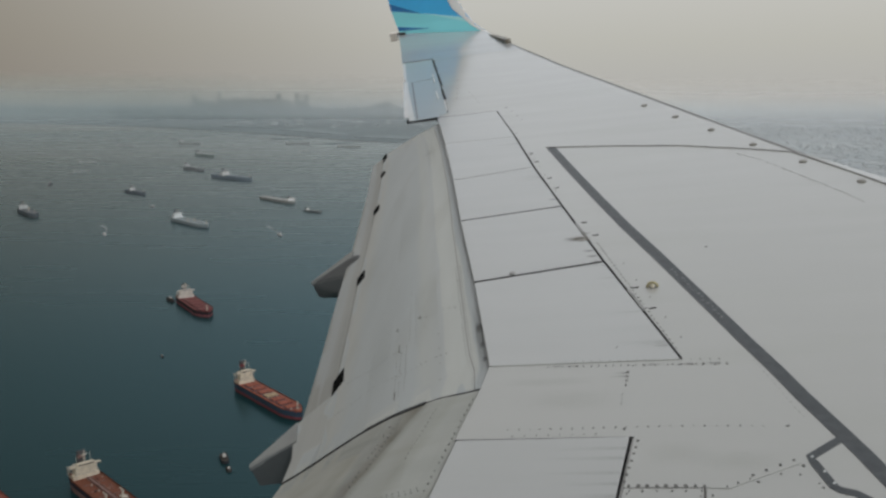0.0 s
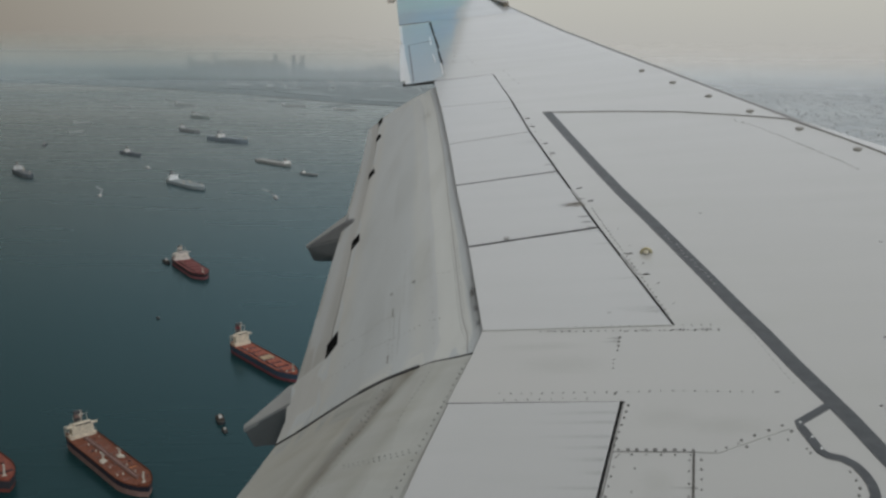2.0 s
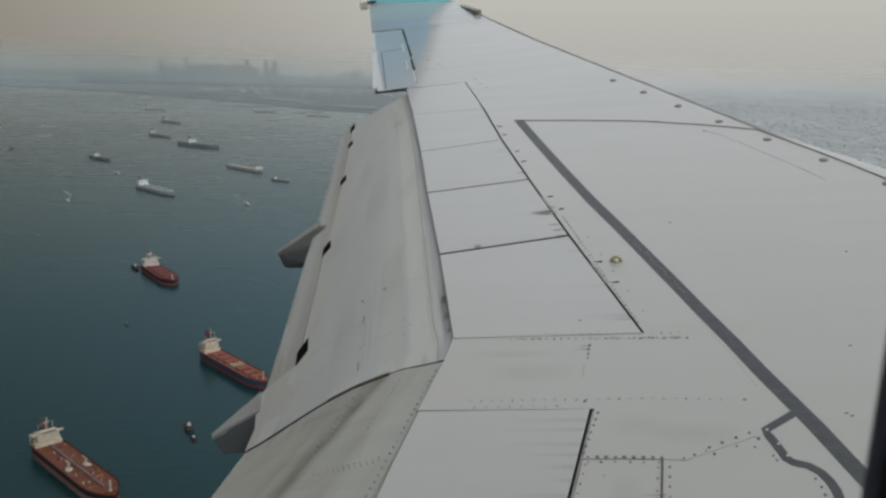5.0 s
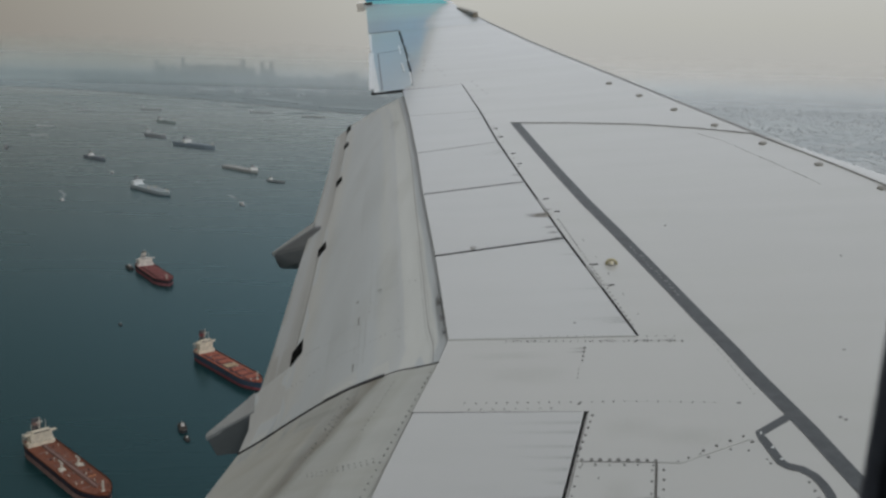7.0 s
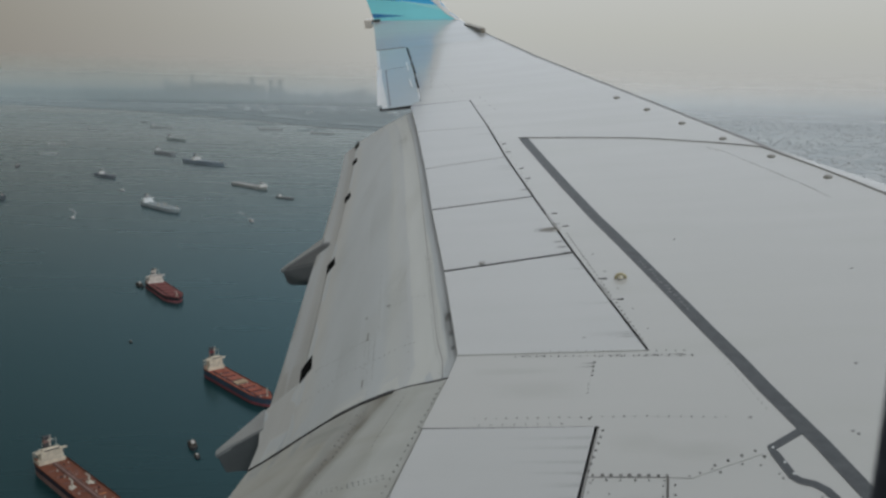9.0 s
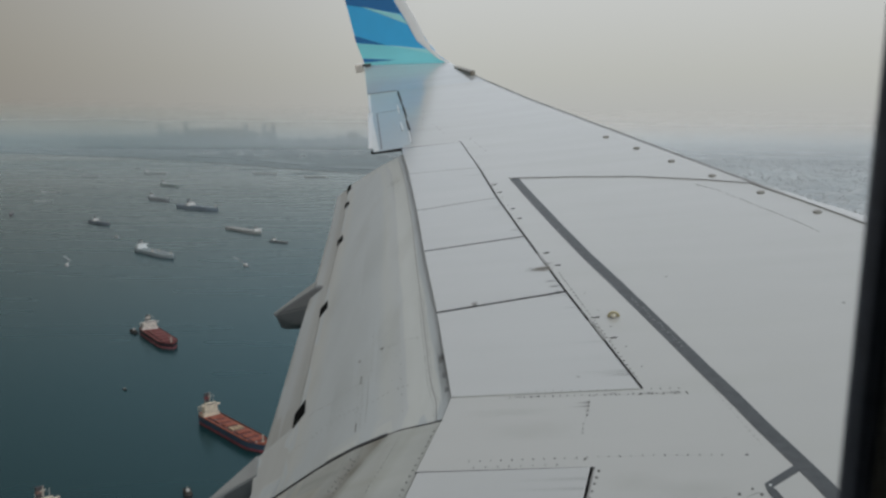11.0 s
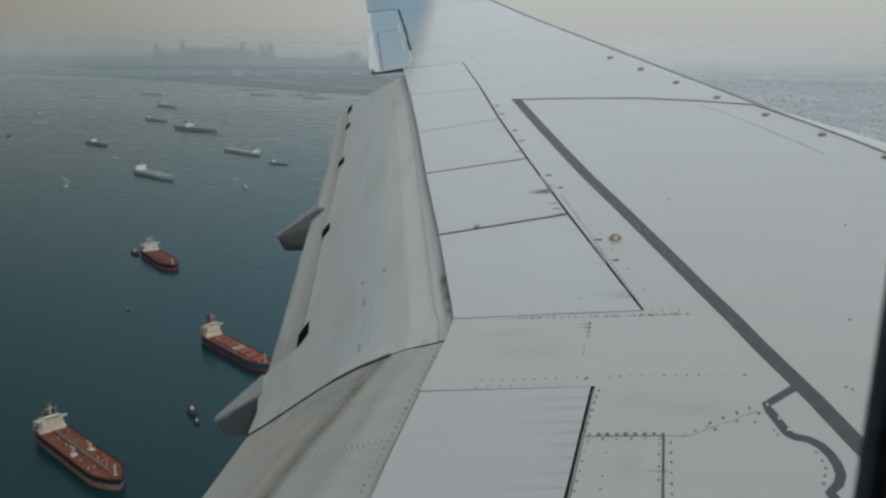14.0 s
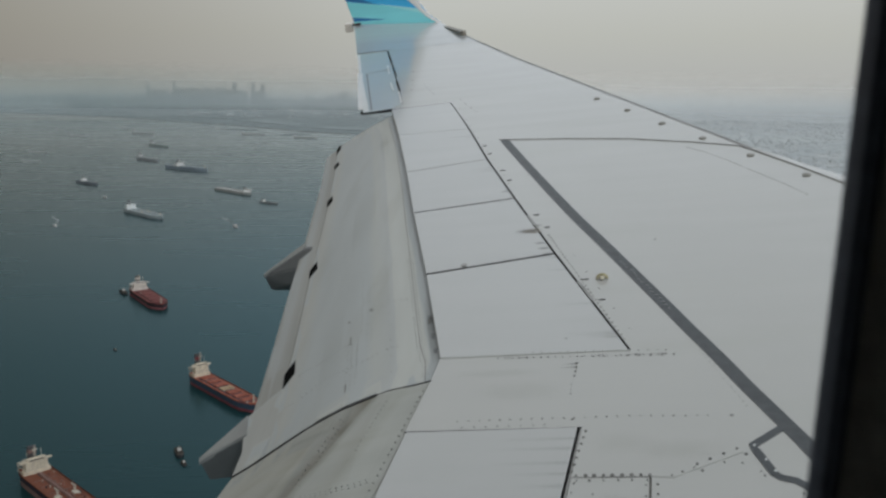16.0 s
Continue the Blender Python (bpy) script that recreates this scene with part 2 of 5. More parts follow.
def film(name, color, strength, streak):
    """A thin dirt film that fades out towards the edges of its own outline: a streak fades from its thick end, a blot all round."""
    m = bpy.data.materials.new(name)
    m.use_nodes = True
    n, l = m.node_tree.nodes, m.node_tree.links
    b = n["Principled BSDF"]
    b.inputs["Base Color"].default_value = (*color, 1)
    b.inputs["Roughness"].default_value = 0.7
    b.inputs["Specular IOR Level"].default_value = 0.2
    tc = n.new("ShaderNodeTexCoord")
    sp = n.new("ShaderNodeSeparateXYZ")
    l.new(tc.outputs["Generated"], sp.inputs[0])

    def calc(op, a, c):
        x = n.new("ShaderNodeMath")
        x.operation, x.use_clamp = op, True
        for i, v in enumerate((a, c)):
            if isinstance(v, bpy.types.NodeSocket):
                l.new(v, x.inputs[i])
            else:
                x.inputs[i].default_value = v
        return x.outputs[0]

    def hump(v):
        # 4 v (1 - v): nought at both ends, one in the middle
        return calc("MULTIPLY", calc("MULTIPLY", v, calc("SUBTRACT", 1.0, v)), 4.0)

    gx = calc("MULTIPLY", calc("POWER", sp.outputs["X"], 1.6), 1.0) if streak else hump(sp.outputs["X"])
    a = calc("MULTIPLY", gx, hump(sp.outputs["Y"]))
    if not streak:
        a = calc("MULTIPLY", a, a)
    nz = n.new("ShaderNodeTexNoise")
    nz.inputs["Scale"].default_value = 22.0 if streak else 7.0
    l.new(tc.outputs["Object"], nz.inputs[0])
    a = calc("MULTIPLY", a, calc("ADD", nz.outputs[0], 0.35))
    a = calc("MULTIPLY", a, strength)
    tr = n.new("ShaderNodeBsdfTransparent")
    mx = n.new("ShaderNodeMixShader")
    l.new(a, mx.inputs[0])
    l.new(tr.outputs[0], mx.inputs[1])
    l.new(b.outputs[0], mx.inputs[2])
    l.new(mx.outputs[0], n["Material Output"].inputs[0])
    return m


M_STREAK = film("grime_streak_film", (0.10, 0.10, 0.095), 0.15, True)
M_TAIL = film("dirt_tail_film", (0.10, 0.10, 0.095), 0.5, True)
M_BLOT = film("stain_film", (0.30, 0.30, 0.24), 0.07, False)
M_GRIME = film("grime_blot_film", (0.16, 0.155, 0.14), 0.55, False)
M_SOFTGRIME = film("soft_grime_film", (0.13, 0.13, 0.125), 0.32, False)
M_SCUFF = material("brown_scuff", (0.27, 0.255, 0.235), rough=0.6, grain=0.3, grain_scale=25)
M_MARK = material("pale_lettering", (0.24, 0.24, 0.25), rough=0.6, grain=0.1)
M_BLUE = material("winglet_mid_blue", (0.05, 0.46, 0.86), rough=0.3, coat=0.4, grain=0.04, grain_scale=2)
M_DBLUE = material("winglet_dark_blue", (0.013, 0.16, 0.42), rough=0.3, coat=0.4, grain=0.04, grain_scale=2)
M_TEAL = material("winglet_teal", (0.24, 0.745, 0.83), rough=0.3, coat=0.4, grain=0.04, grain_scale=2)
M_CYAN = material("winglet_pale_cyan", (0.36, 0.78, 0.84), rough=0.3, coat=0.4, grain=0.04, grain_scale=2)
M_PALE = material("pale_tab_paint", (0.62, 0.64, 0.645), rough=0.4, grain=0.03, grain_scale=3)
M_WHITE = material("white_gloss_paint", (0.78, 0.78, 0.78), rough=0.35, coat=0.5, grain=0.02, grain_scale=3)
M_LENS = material("lamp_lens", (0.88, 0.80, 0.72), rough=0.2, coat=0.5, grain=0.1)
M_FRAME = material("window_surround_dark", (0.50, 0.48, 0.44), rough=0.7, grain=0.2, grain_scale=60, bump=0.1, bump_scale=300)
M_SEALR = material("window_seal_rubber", (0.085, 0.095, 0.135), rough=0.6, grain=0.2, grain_scale=90)
M_CABIN = material("cabin_lining", (0.42, 0.42, 0.40), rough=0.8, grain=0.1, grain_scale=30, bump=0.1, bump_scale=200)


# ============ mesh helpers ============
def part(name, bm, mat, parent=None, label="", smooth=False):
    me = bpy.data.meshes.new(name)
    bmesh.ops.recalc_face_normals(bm, faces=bm.faces)
    bm.to_mesh(me)
    bm.free()
    for m in (mat if isinstance(mat, (list, tuple)) else [mat]):
        me.materials.append(m)
    if smooth:
        for p in me.polygons:
            p.use_smooth = True
        me.set_sharp_from_angle(angle=radians(35))
    ob = new(name, me)
    if parent is not None:
        ob.parent = parent
    if label:
        tagged(ob, label)
    return ob


def empty(name, m, label, category, group="", kind=""):
    ob = new(name)
    ob.matrix_world = m
    return tagged(ob, label, category, group, kind)


def prism(bm, pts, z0, z1, bevel=0.0):
    """A straight prism on the outline pts between the heights z0 and z1 (numbers, or functions of x and y)."""
    f0 = z0 if callable(z0) else (lambda x, y: z0)
    f1 = z1 if callable(z1) else (lambda x, y: z1)
    lo = [bm.verts.new((x, y, f0(x, y))) for x, y in pts]
    hi = [bm.verts.new((x, y, f1(x, y))) for x, y in pts]
    top = bm.faces.new(hi)
    bm.faces.new(lo[::-1])
    n = len(pts)
    for i in range(n):
        bm.faces.new((lo[i], lo[(i + 1) % n], hi[(i + 1) % n], hi[i]))
    if bevel:
        bmesh.ops.bevel(bm, geom=list(top.edges), offset=bevel, segments=2, affect="EDGES", profile=0.5)
    return bm


def box(bm, x0, x1, y0, y1, z0, z1, bevel=0.0):
    return prism(bm, [(x0, y0), (x1, y0), (x1, y1), (x0, y1)], z0, z1, bevel)


def grid(bm, rows):
    """Faces over rows of points of equal length."""
    vs = [[bm.verts.new(p) for p in r] for r in rows]
    for a, b in zip(vs, vs[1:]):
        for i in range(len(a) - 1):
            bm.faces.new((a[i], a[i + 1], b[i + 1], b[i]))
    return vs


def ribbon(bm, path, width, z0, z1):
    """A flat band of that width (one number or one a point) along a path in the plane."""
    L, R = [], []
    for i, (x, y) in enumerate(path):
        a, b = path[max(0, i - 1)], path[min(len(path) - 1, i + 1)]
        d = Vector((b[0] - a[0], b[1] - a[1])).normalized()
        h = (width[i] if isinstance(width, (list, tuple)) else width) / 2
        L.append((x - d.y * h, y + d.x * h))
        R.append((x + d.y * h, y - d.x * h))
    cols = [[bm.verts.new((*p_, z)) for p_ in pts] for pts, z in ((L, z1), (R, z1), (R, z0), (L, z0))]
    for i in range(len(path) - 1):
        for k in range(4):
            a_, b_ = cols[k], cols[(k + 1) % 4]
            bm.faces.new((a_[i], a_[i + 1], b_[i + 1], b_[i]))
    for i in (0, -1):
        bm.faces.new([c[i] for c in cols])
    return bm


def disc(bm, x, y, r, z0, z1, n=8, dome=0.0):
    pts = [(x + r * math.cos(2 * math.pi * k / n), y + r * math.sin(2 * math.pi * k / n)) for k in range(n)]
    prism(bm, pts, z0, z1)
    if dome:
        lo = [bm.verts.new((px_, py_, z1)) for px_, py_ in pts]
        mid = [bm.verts.new((x + (px_ - x) * 0.7, y + (py_ - y) * 0.7, z1 + dome * 0.7)) for px_, py_ in pts]
        c = bm.verts.new((x, y, z1 + dome))
        for k in range(n):
            bm.faces.new((lo[k], lo[(k + 1) % n], mid[(k + 1) % n], mid[k]))
            bm.faces.new((mid[k], mid[(k + 1) % n], c))


def lerp_table(table, y):
    """x at y from (x, y) rows in rising y, carried on straight past the ends."""
    for (xa, ya), (xb, yb) in zip(table, table[1:]):
        if y <= yb or (xb, yb) == table[-1]:
            return xa + (xb - xa) * (y - ya) / (yb - ya)


# ============ sea, land and distance ============
def sea_material():
    """Water: a dark body colour under a Fresnel gloss that is rough with small waves."""
    m = bpy.data.materials.new("sea_water")
    m.use_nodes = True
    n, l = m.node_tree.nodes, m.node_tree.links
    n.clear()
    out = n.new("ShaderNodeOutputMaterial")
    body = n.new("ShaderNodeBsdfDiffuse")
    gloss = n.new("ShaderNodeBsdfGlossy")
    gloss.inputs["Roughness"].default_value = 0.27
    # haze painted into the gloss tint: bluish near, paler towards the horizon
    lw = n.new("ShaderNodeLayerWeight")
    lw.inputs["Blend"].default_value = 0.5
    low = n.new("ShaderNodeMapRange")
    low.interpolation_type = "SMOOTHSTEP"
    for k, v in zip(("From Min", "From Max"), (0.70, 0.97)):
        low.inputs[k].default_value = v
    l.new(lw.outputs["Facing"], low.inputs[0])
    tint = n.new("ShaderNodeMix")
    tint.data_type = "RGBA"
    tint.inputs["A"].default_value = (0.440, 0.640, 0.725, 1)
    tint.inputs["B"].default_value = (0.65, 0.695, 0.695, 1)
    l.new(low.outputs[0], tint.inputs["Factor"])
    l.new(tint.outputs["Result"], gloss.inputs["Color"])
    fres = n.new("ShaderNodeFresnel")
    fres.inputs["IOR"].default_value = 1.33
    mx = n.new("ShaderNodeMixShader")
    tc = n.new("ShaderNodeTexCoord")
    broad = n.new("ShaderNodeTexNoise")
    broad.inputs["Scale"].default_value, broad.inputs["Detail"].default_value = 0.006, 5
    l.new(tc.outputs["Object"], broad.inputs[0])
    mp = n.new("ShaderNodeMapping")
    mp.inputs["Scale"].default_value = (0.35, 1.0, 1.0)
    l.new(tc.outputs["Object"], mp.inputs[0])
    mix = n.new("ShaderNodeMix")
    mix.data_type = "RGBA"
    mix.inputs["A"].default_value = (0.006, 0.027, 0.030, 1)
    mix.inputs["B"].default_value = (0.009, 0.033, 0.036, 1)
    l.new(broad.outputs[0], mix.inputs["Factor"])
    l.new(mix.outputs["Result"], body.inputs["Color"])
    # wind lanes: long streaks of smoother and rougher water
    lm = n.new("ShaderNodeMapping")
    lm.inputs["Scale"].default_value = (0.0035, 0.022, 1.0)
    lm.inputs["Rotation"].default_value = (0, 0, radians(8))
    l.new(tc.outputs["Object"], lm.inputs[0])
    lane = n.new("ShaderNodeTexNoise")
    lane.inputs["Scale"].default_value, lane.inputs["Detail"].default_value = 1.0, 4
    l.new(lm.outputs[0], lane.inputs[0])
    lr = n.new("ShaderNodeMapRange")
    for k, v in zip(("From Min", "From Max", "To Min", "To Max"), (0.3, 0.7, 0.255, 0.285)):
        lr.inputs[k].default_value = v
    l.new(lane.outputs[0], lr.inputs[0])
    l.new(lr.outputs[0], gloss.inputs["Roughness"])
    wav = n.new("ShaderNodeTexNoise")
    wav.inputs["Scale"].default_value, wav.inputs["Detail"].default_value = 0.5, 3
    l.new(mp.outputs[0], wav.inputs[0])
    bp = n.new("ShaderNodeBump")
    bp.inputs["Strength"].default_value, bp.inputs["Distance"].default_value = 0.045, 0.5
    l.new(wav.outputs[0], bp.inputs["Height"])
    for sh in (body, gloss, fres):
        l.new(bp.outputs[0], sh.inputs["Normal"])
    l.new(fres.outputs[0], mx.inputs[0])
    l.new(body.outputs[0], mx.inputs[1])
    l.new(gloss.outputs[0], mx.inputs[2])
    l.new(mx.outputs[0], out.inputs[0])
    return m


M_SEA = sea_material()
# the haze's blue-grey is mixed into these far base colours
M_LAND = material("haze_tinted_land", (0.50, 0.53, 0.55), rough=0.95, spec=0.1, grain=0.10, grain_scale=0.012, stain=0.4, stain_scale=0.004, stain_color=(0.45, 0.48, 0.495))
M_TOWER = material("haze_tinted_towers", (0.115, 0.155, 0.185), rough=0.9, spec=0.1, grain=0.06, grain_scale=0.05, random_tint=0.06)
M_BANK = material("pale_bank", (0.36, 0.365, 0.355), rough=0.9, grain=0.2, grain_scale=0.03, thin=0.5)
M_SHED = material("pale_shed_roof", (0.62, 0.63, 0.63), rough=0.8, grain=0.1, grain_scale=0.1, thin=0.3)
M_TOWN = material("haze_tinted_town_blocks", (0.46, 0.49, 0.51), rough=0.9, spec=0.1, grain=0.06, grain_scale=0.02)
M_APART = material("haze_tinted_apartments", (0.54, 0.57, 0.59), rough=0.9, spec=0.1, grain=0.08, grain_scale=0.05)
M_TREES = material("haze_tinted_trees", (0.43, 0.468, 0.495), rough=0.95, spec=0.05, grain=0.05, grain_scale=0.02)

bm = bmesh.new()
vs = []
for r in (0.0, 150, 400, 900, 1800, 3200, 4960):
    vs.append([bm.verts.new((r * math.cos(2 * math.pi * k / 96), r * math.sin(2 * math.pi * k / 96), SEA_Z)) for k in range(96)] if r else [bm.verts.new((0, 0, SEA_Z))])
for k in range(96):
    bm.faces.new((vs[0][0], vs[1][k], vs[1][(k + 1) % 96]))
for a, b in zip(vs[1:], vs[2:]):
    for k in range(96):
        bm.faces.new((a[k], b[k], b[(k + 1) % 96], a[(k + 1) % 96]))
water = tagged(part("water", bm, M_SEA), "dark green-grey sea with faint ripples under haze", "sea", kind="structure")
if water.data.polygons[0].normal.z < 0:
    water.data.flip_normals()

# coast: the shore runs from far behind the tail side towards the wing
COAST = [(-1500, 2930), (-1232, 2800), (-1128, 2750), (-945, 2625), (-750, 2500), (-583, 2330), (-436, 2178), (-300, 2004), (-185, 1855), (-96, 1787), (40, 1700), (200, 1400), (330, 900), (420, 380)]
# shore colour with the haze's blue-grey mixed in
M_SHORE = material("haze_tinted_wooded_shore", (0.185, 0.222, 0.236), rough=0.95, spec=0.1, grain=0.08, grain_scale=0.01, stain=0.4, stain_scale=0.005, stain_color=(0.25, 0.28, 0.29))
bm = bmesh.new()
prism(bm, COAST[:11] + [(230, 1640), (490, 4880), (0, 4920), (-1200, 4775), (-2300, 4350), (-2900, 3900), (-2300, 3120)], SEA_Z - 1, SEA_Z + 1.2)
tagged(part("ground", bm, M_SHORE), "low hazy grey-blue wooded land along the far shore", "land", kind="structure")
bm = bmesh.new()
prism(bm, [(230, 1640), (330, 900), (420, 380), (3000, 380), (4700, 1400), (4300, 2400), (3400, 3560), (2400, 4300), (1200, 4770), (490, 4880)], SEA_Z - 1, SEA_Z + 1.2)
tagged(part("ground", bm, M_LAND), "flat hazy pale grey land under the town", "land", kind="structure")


def haze_material(radius, thickness):
    """A thin shell added to stand in for haze: how much it hides, by height as a share of its distance."""
    m = bpy.data.materials.new("far_haze_shell")
    m.use_nodes = True
    n, l = m.node_tree.nodes, m.node_tree.links
    n.clear()
    out = n.new("ShaderNodeOutputMaterial")
    body = n.new("ShaderNodeBsdfDiffuse")
    tr = n.new("ShaderNodeBsdfTransparent")
    mx = n.new("ShaderNodeMixShader")
    tc = n.new("ShaderNodeTexCoord")
    sp = n.new("ShaderNodeSeparateXYZ")
    l.new(tc.outputs["Object"], sp.inputs[0])
    mp = n.new("ShaderNodeMapping")
    mp.inputs["Scale"].default_value = (0.006, 0.006, 0.018)
    l.new(tc.outputs["Object"], mp.inputs[0])
    nz = n.new("ShaderNodeTexNoise")
    nz.inputs["Scale"].default_value, nz.inputs["Detail"].default_value = 1.0, 6
    l.new(mp.outputs[0], nz.inputs[0])

    def calc(op, a, b, c=0.0):
        x = n.new("ShaderNodeMath")
        x.operation = op
        for i, v in enumerate((a, b, c)):
            if isinstance(v, bpy.types.NodeSocket):
                l.new(v, x.inputs[i])
            else:
                x.inputs[i].default_value = v
        return x.outputs[0]

    def ramp(src, lo, hi, stops):
        g = n.new("ShaderNodeMapRange")
        g.inputs["From Min"].default_value, g.inputs["From Max"].default_value = lo, hi
        l.new(src, g.inputs[0])
        r = n.new("ShaderNodeValToRGB")
        l.new(g.outputs[0], r.inputs[0])
        e = r.color_ramp.elements
        for k, (p, c) in enumerate((stops[0], stops[-1])):
            e[k].position, e[k].color = (p - lo) / (hi - lo), (*c, 1)
        for p, c in stops[1:-1]:
            e.new((p - lo) / (hi - lo)).color = (*c, 1)
        return r.outputs[0]

    # painted shell tint: darker towards the tail side, paler upwards
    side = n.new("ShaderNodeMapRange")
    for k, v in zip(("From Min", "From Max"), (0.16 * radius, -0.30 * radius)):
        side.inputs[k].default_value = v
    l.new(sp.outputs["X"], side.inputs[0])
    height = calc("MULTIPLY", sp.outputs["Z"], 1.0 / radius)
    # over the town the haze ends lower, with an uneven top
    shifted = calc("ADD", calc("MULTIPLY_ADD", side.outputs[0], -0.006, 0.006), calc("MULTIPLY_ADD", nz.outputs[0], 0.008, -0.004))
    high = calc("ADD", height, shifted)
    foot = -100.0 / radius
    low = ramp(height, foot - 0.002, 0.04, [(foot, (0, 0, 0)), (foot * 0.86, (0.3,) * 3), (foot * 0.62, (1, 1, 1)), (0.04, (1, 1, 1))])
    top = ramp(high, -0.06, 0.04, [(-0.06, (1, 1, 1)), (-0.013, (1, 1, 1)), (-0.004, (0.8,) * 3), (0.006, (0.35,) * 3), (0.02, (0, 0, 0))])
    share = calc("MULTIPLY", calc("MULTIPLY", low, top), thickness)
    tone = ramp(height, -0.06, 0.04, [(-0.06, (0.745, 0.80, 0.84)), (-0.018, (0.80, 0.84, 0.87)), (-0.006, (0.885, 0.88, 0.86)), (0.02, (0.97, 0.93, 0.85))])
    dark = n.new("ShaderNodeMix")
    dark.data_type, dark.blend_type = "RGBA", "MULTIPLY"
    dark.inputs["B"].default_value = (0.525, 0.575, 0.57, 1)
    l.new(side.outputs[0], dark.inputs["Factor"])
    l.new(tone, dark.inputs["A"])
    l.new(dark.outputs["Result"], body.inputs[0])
    l.new(share, mx.inputs[0])
    l.new(tr.outputs[0], mx.inputs[1])
    l.new(body.outputs[0], mx.inputs[2])
    l.new(mx.outputs[0], out.inputs[0])
    return m


# nested see-through shells added between ships and shore to imitate haze
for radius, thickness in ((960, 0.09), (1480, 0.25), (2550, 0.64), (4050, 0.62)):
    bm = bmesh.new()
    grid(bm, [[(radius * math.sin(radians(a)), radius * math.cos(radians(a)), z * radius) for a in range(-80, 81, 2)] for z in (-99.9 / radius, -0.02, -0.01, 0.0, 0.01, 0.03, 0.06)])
    tagged(part("backdrop", bm, haze_material(radius, thickness)), "thin shell tinted as distant haze over sea and shore", "haze", kind="structure")

# ============ the wing, in its own frame: x forward, y outboard, z off its upper skin ============
M_WING = AIRCRAFT @ pose(5.4185, -1.8489, -2.7051, 16.426, -5.880, -12.284)
wing = empty("aircraft_wing", M_WING, "light grey painted airliner wing with dark panel gaps", "wing")

LE = [(-3.287 + 0.55 * 6.568, 2.0), (-3.287, 8.568), (-3.521, 8.908), (-4.016, 9.745), (-4.505, 10.644), (-5.294, 12.097), (-6.388, 14.112), (-7.365, 16.077), (-7.97, 17.3)]
HINGE = [(-5.255, 6.348), (-5.739, 7.764), (-6.119, 8.939), (-6.461, 10.029), (-6.757, 11.074), (-7.104, 12.20)]
STE = [(-6.425, 6.354), (-6.698, 7.548), (-7.0, 8.771), (-7.248, 9.842), (-7.554, 11.079), (-7.839, 12.10)]
AIL_HINGE = [(-7.735, 12.34), (-7.896, 13.036), (-8.083, 13.772), (-8.317, 14.677), (-8.545, 15.59)]
AIL_TE = [(-8.20, 12.15), (-8.62, 13.9), (-9.058, 15.58)]
SKIN_T = 0.03


def plate(name, pts, mat, parent, top=0.0, thick=SKIN_T, bevel=0.003, label=""):
    bm = prism(bmesh.new(), pts, top - thick, top, bevel)
    bm.normal_update()
    # side faces take the dark material, standing for shade in the gaps
    for f in bm.faces:
        f.material_index = 1 if abs(f.normal.z) < 0.3 else 0
    return part(name, bm, [mat, M_GAP], parent, label)


def inset(pts, offs):
    """A convex outline drawn in, edge by edge (edge i runs from point i to i + 1)."""
    n = len(pts)
    c = Vector((sum(p[0] for p in pts) / n, sum(p[1] for p in pts) / n))
    lines = []
    for i in range(n):
        a, b = Vector(pts[i]), Vector(pts[(i + 1) % n])
        d = (b - a).normalized()
        nn = Vector((-d.y, d.x))
        if nn.dot(c - a) < 0:
            nn = -nn
        lines.append((a + nn * offs[i], d))
    out = []
    for i in range(n):
        (p, d), (q, e) = lines[i - 1], lines[i]
        s = ((q - p).x * e.y - (q - p).y * e.x) / (d.x * e.y - d.y * e.x)
        out.append(tuple(p + d * s))
    return out


# upper skin forward of the control surfaces
le_skin = [(lerp_table(LE, y), y) for y in (2.0, 4.0, 6.0, 8.568, 8.908, 9.745, 10.644, 12.097, 14.112, 15.6)]
skin = le_skin + AIL_HINGE[::-1] + [(-7.83, 12.30), (-7.835, 12.160), (-7.104, 12.208)] + [(x + 0.004, y) for x, y in HINGE[:-1][::-1]]
skin += [(-6.425, 6.352), (-6.448, 6.089), (-6.521, 5.600), (-5.545, 5.600), (-5.616, 5.099), (-5.66, 4.786), (-5.77, 3.9), (-5.95, 2.0)]
plate("upper_skin", skin, M_PAINT, wing, label="light grey upper skin")

plate("wing_root", [(lerp_table(LE, 2.0), 1.995), (1.75, -0.6), (-7.6, -0.6), (-6.9, 1.995)], M_PAINT, wing, label="plain grey wing root by the fuselage")

# closed box below the skin, and dark sheets painted for the panel gaps' shade
box_pts = [(lerp_table(LE, y) - 0.05, y) for y in (2.0, 5.0, 8.568, 10.644, 14.112, 15.5)] + [(-8.55, 15.5), (-7.75, 12.3), (-7.1, 9.3), (-6.4, 6.2), (-6.45, 5.0), (-6.8, 2.0)]
part("wing_box", prism(bmesh.new(), box_pts, -0.30, -0.055), M_PAINT, wing)
well = [(-5.2, 6.33), (-6.05, 8.9), (-7.05, 12.22), (-7.70, 12.25), (-8.50, 15.6), (-8.66, 15.6), (-7.9, 12.27), (-7.80, 12.12), (-7.22, 9.84), (-6.97, 8.77), (-6.67, 7.55), (-6.40, 6.34)]
part("panel_well", prism(bmesh.new(), well, -0.054, -0.032), M_GAP, wing, "sheet painted dark for the shade in the panel gaps")
part("panel_well", prism(bmesh.new(), [(-6.48, 5.62), (-5.50, 5.62), (-5.58, 5.1), (-5.72, 3.9), (-5.9, 2.0), (-6.8, 2.0), (-6.6, 4.0), (-6.52, 5.1)], -0.054, -0.032), M_GAP, wing, "sheet painted dark for the shade in the panel gaps")

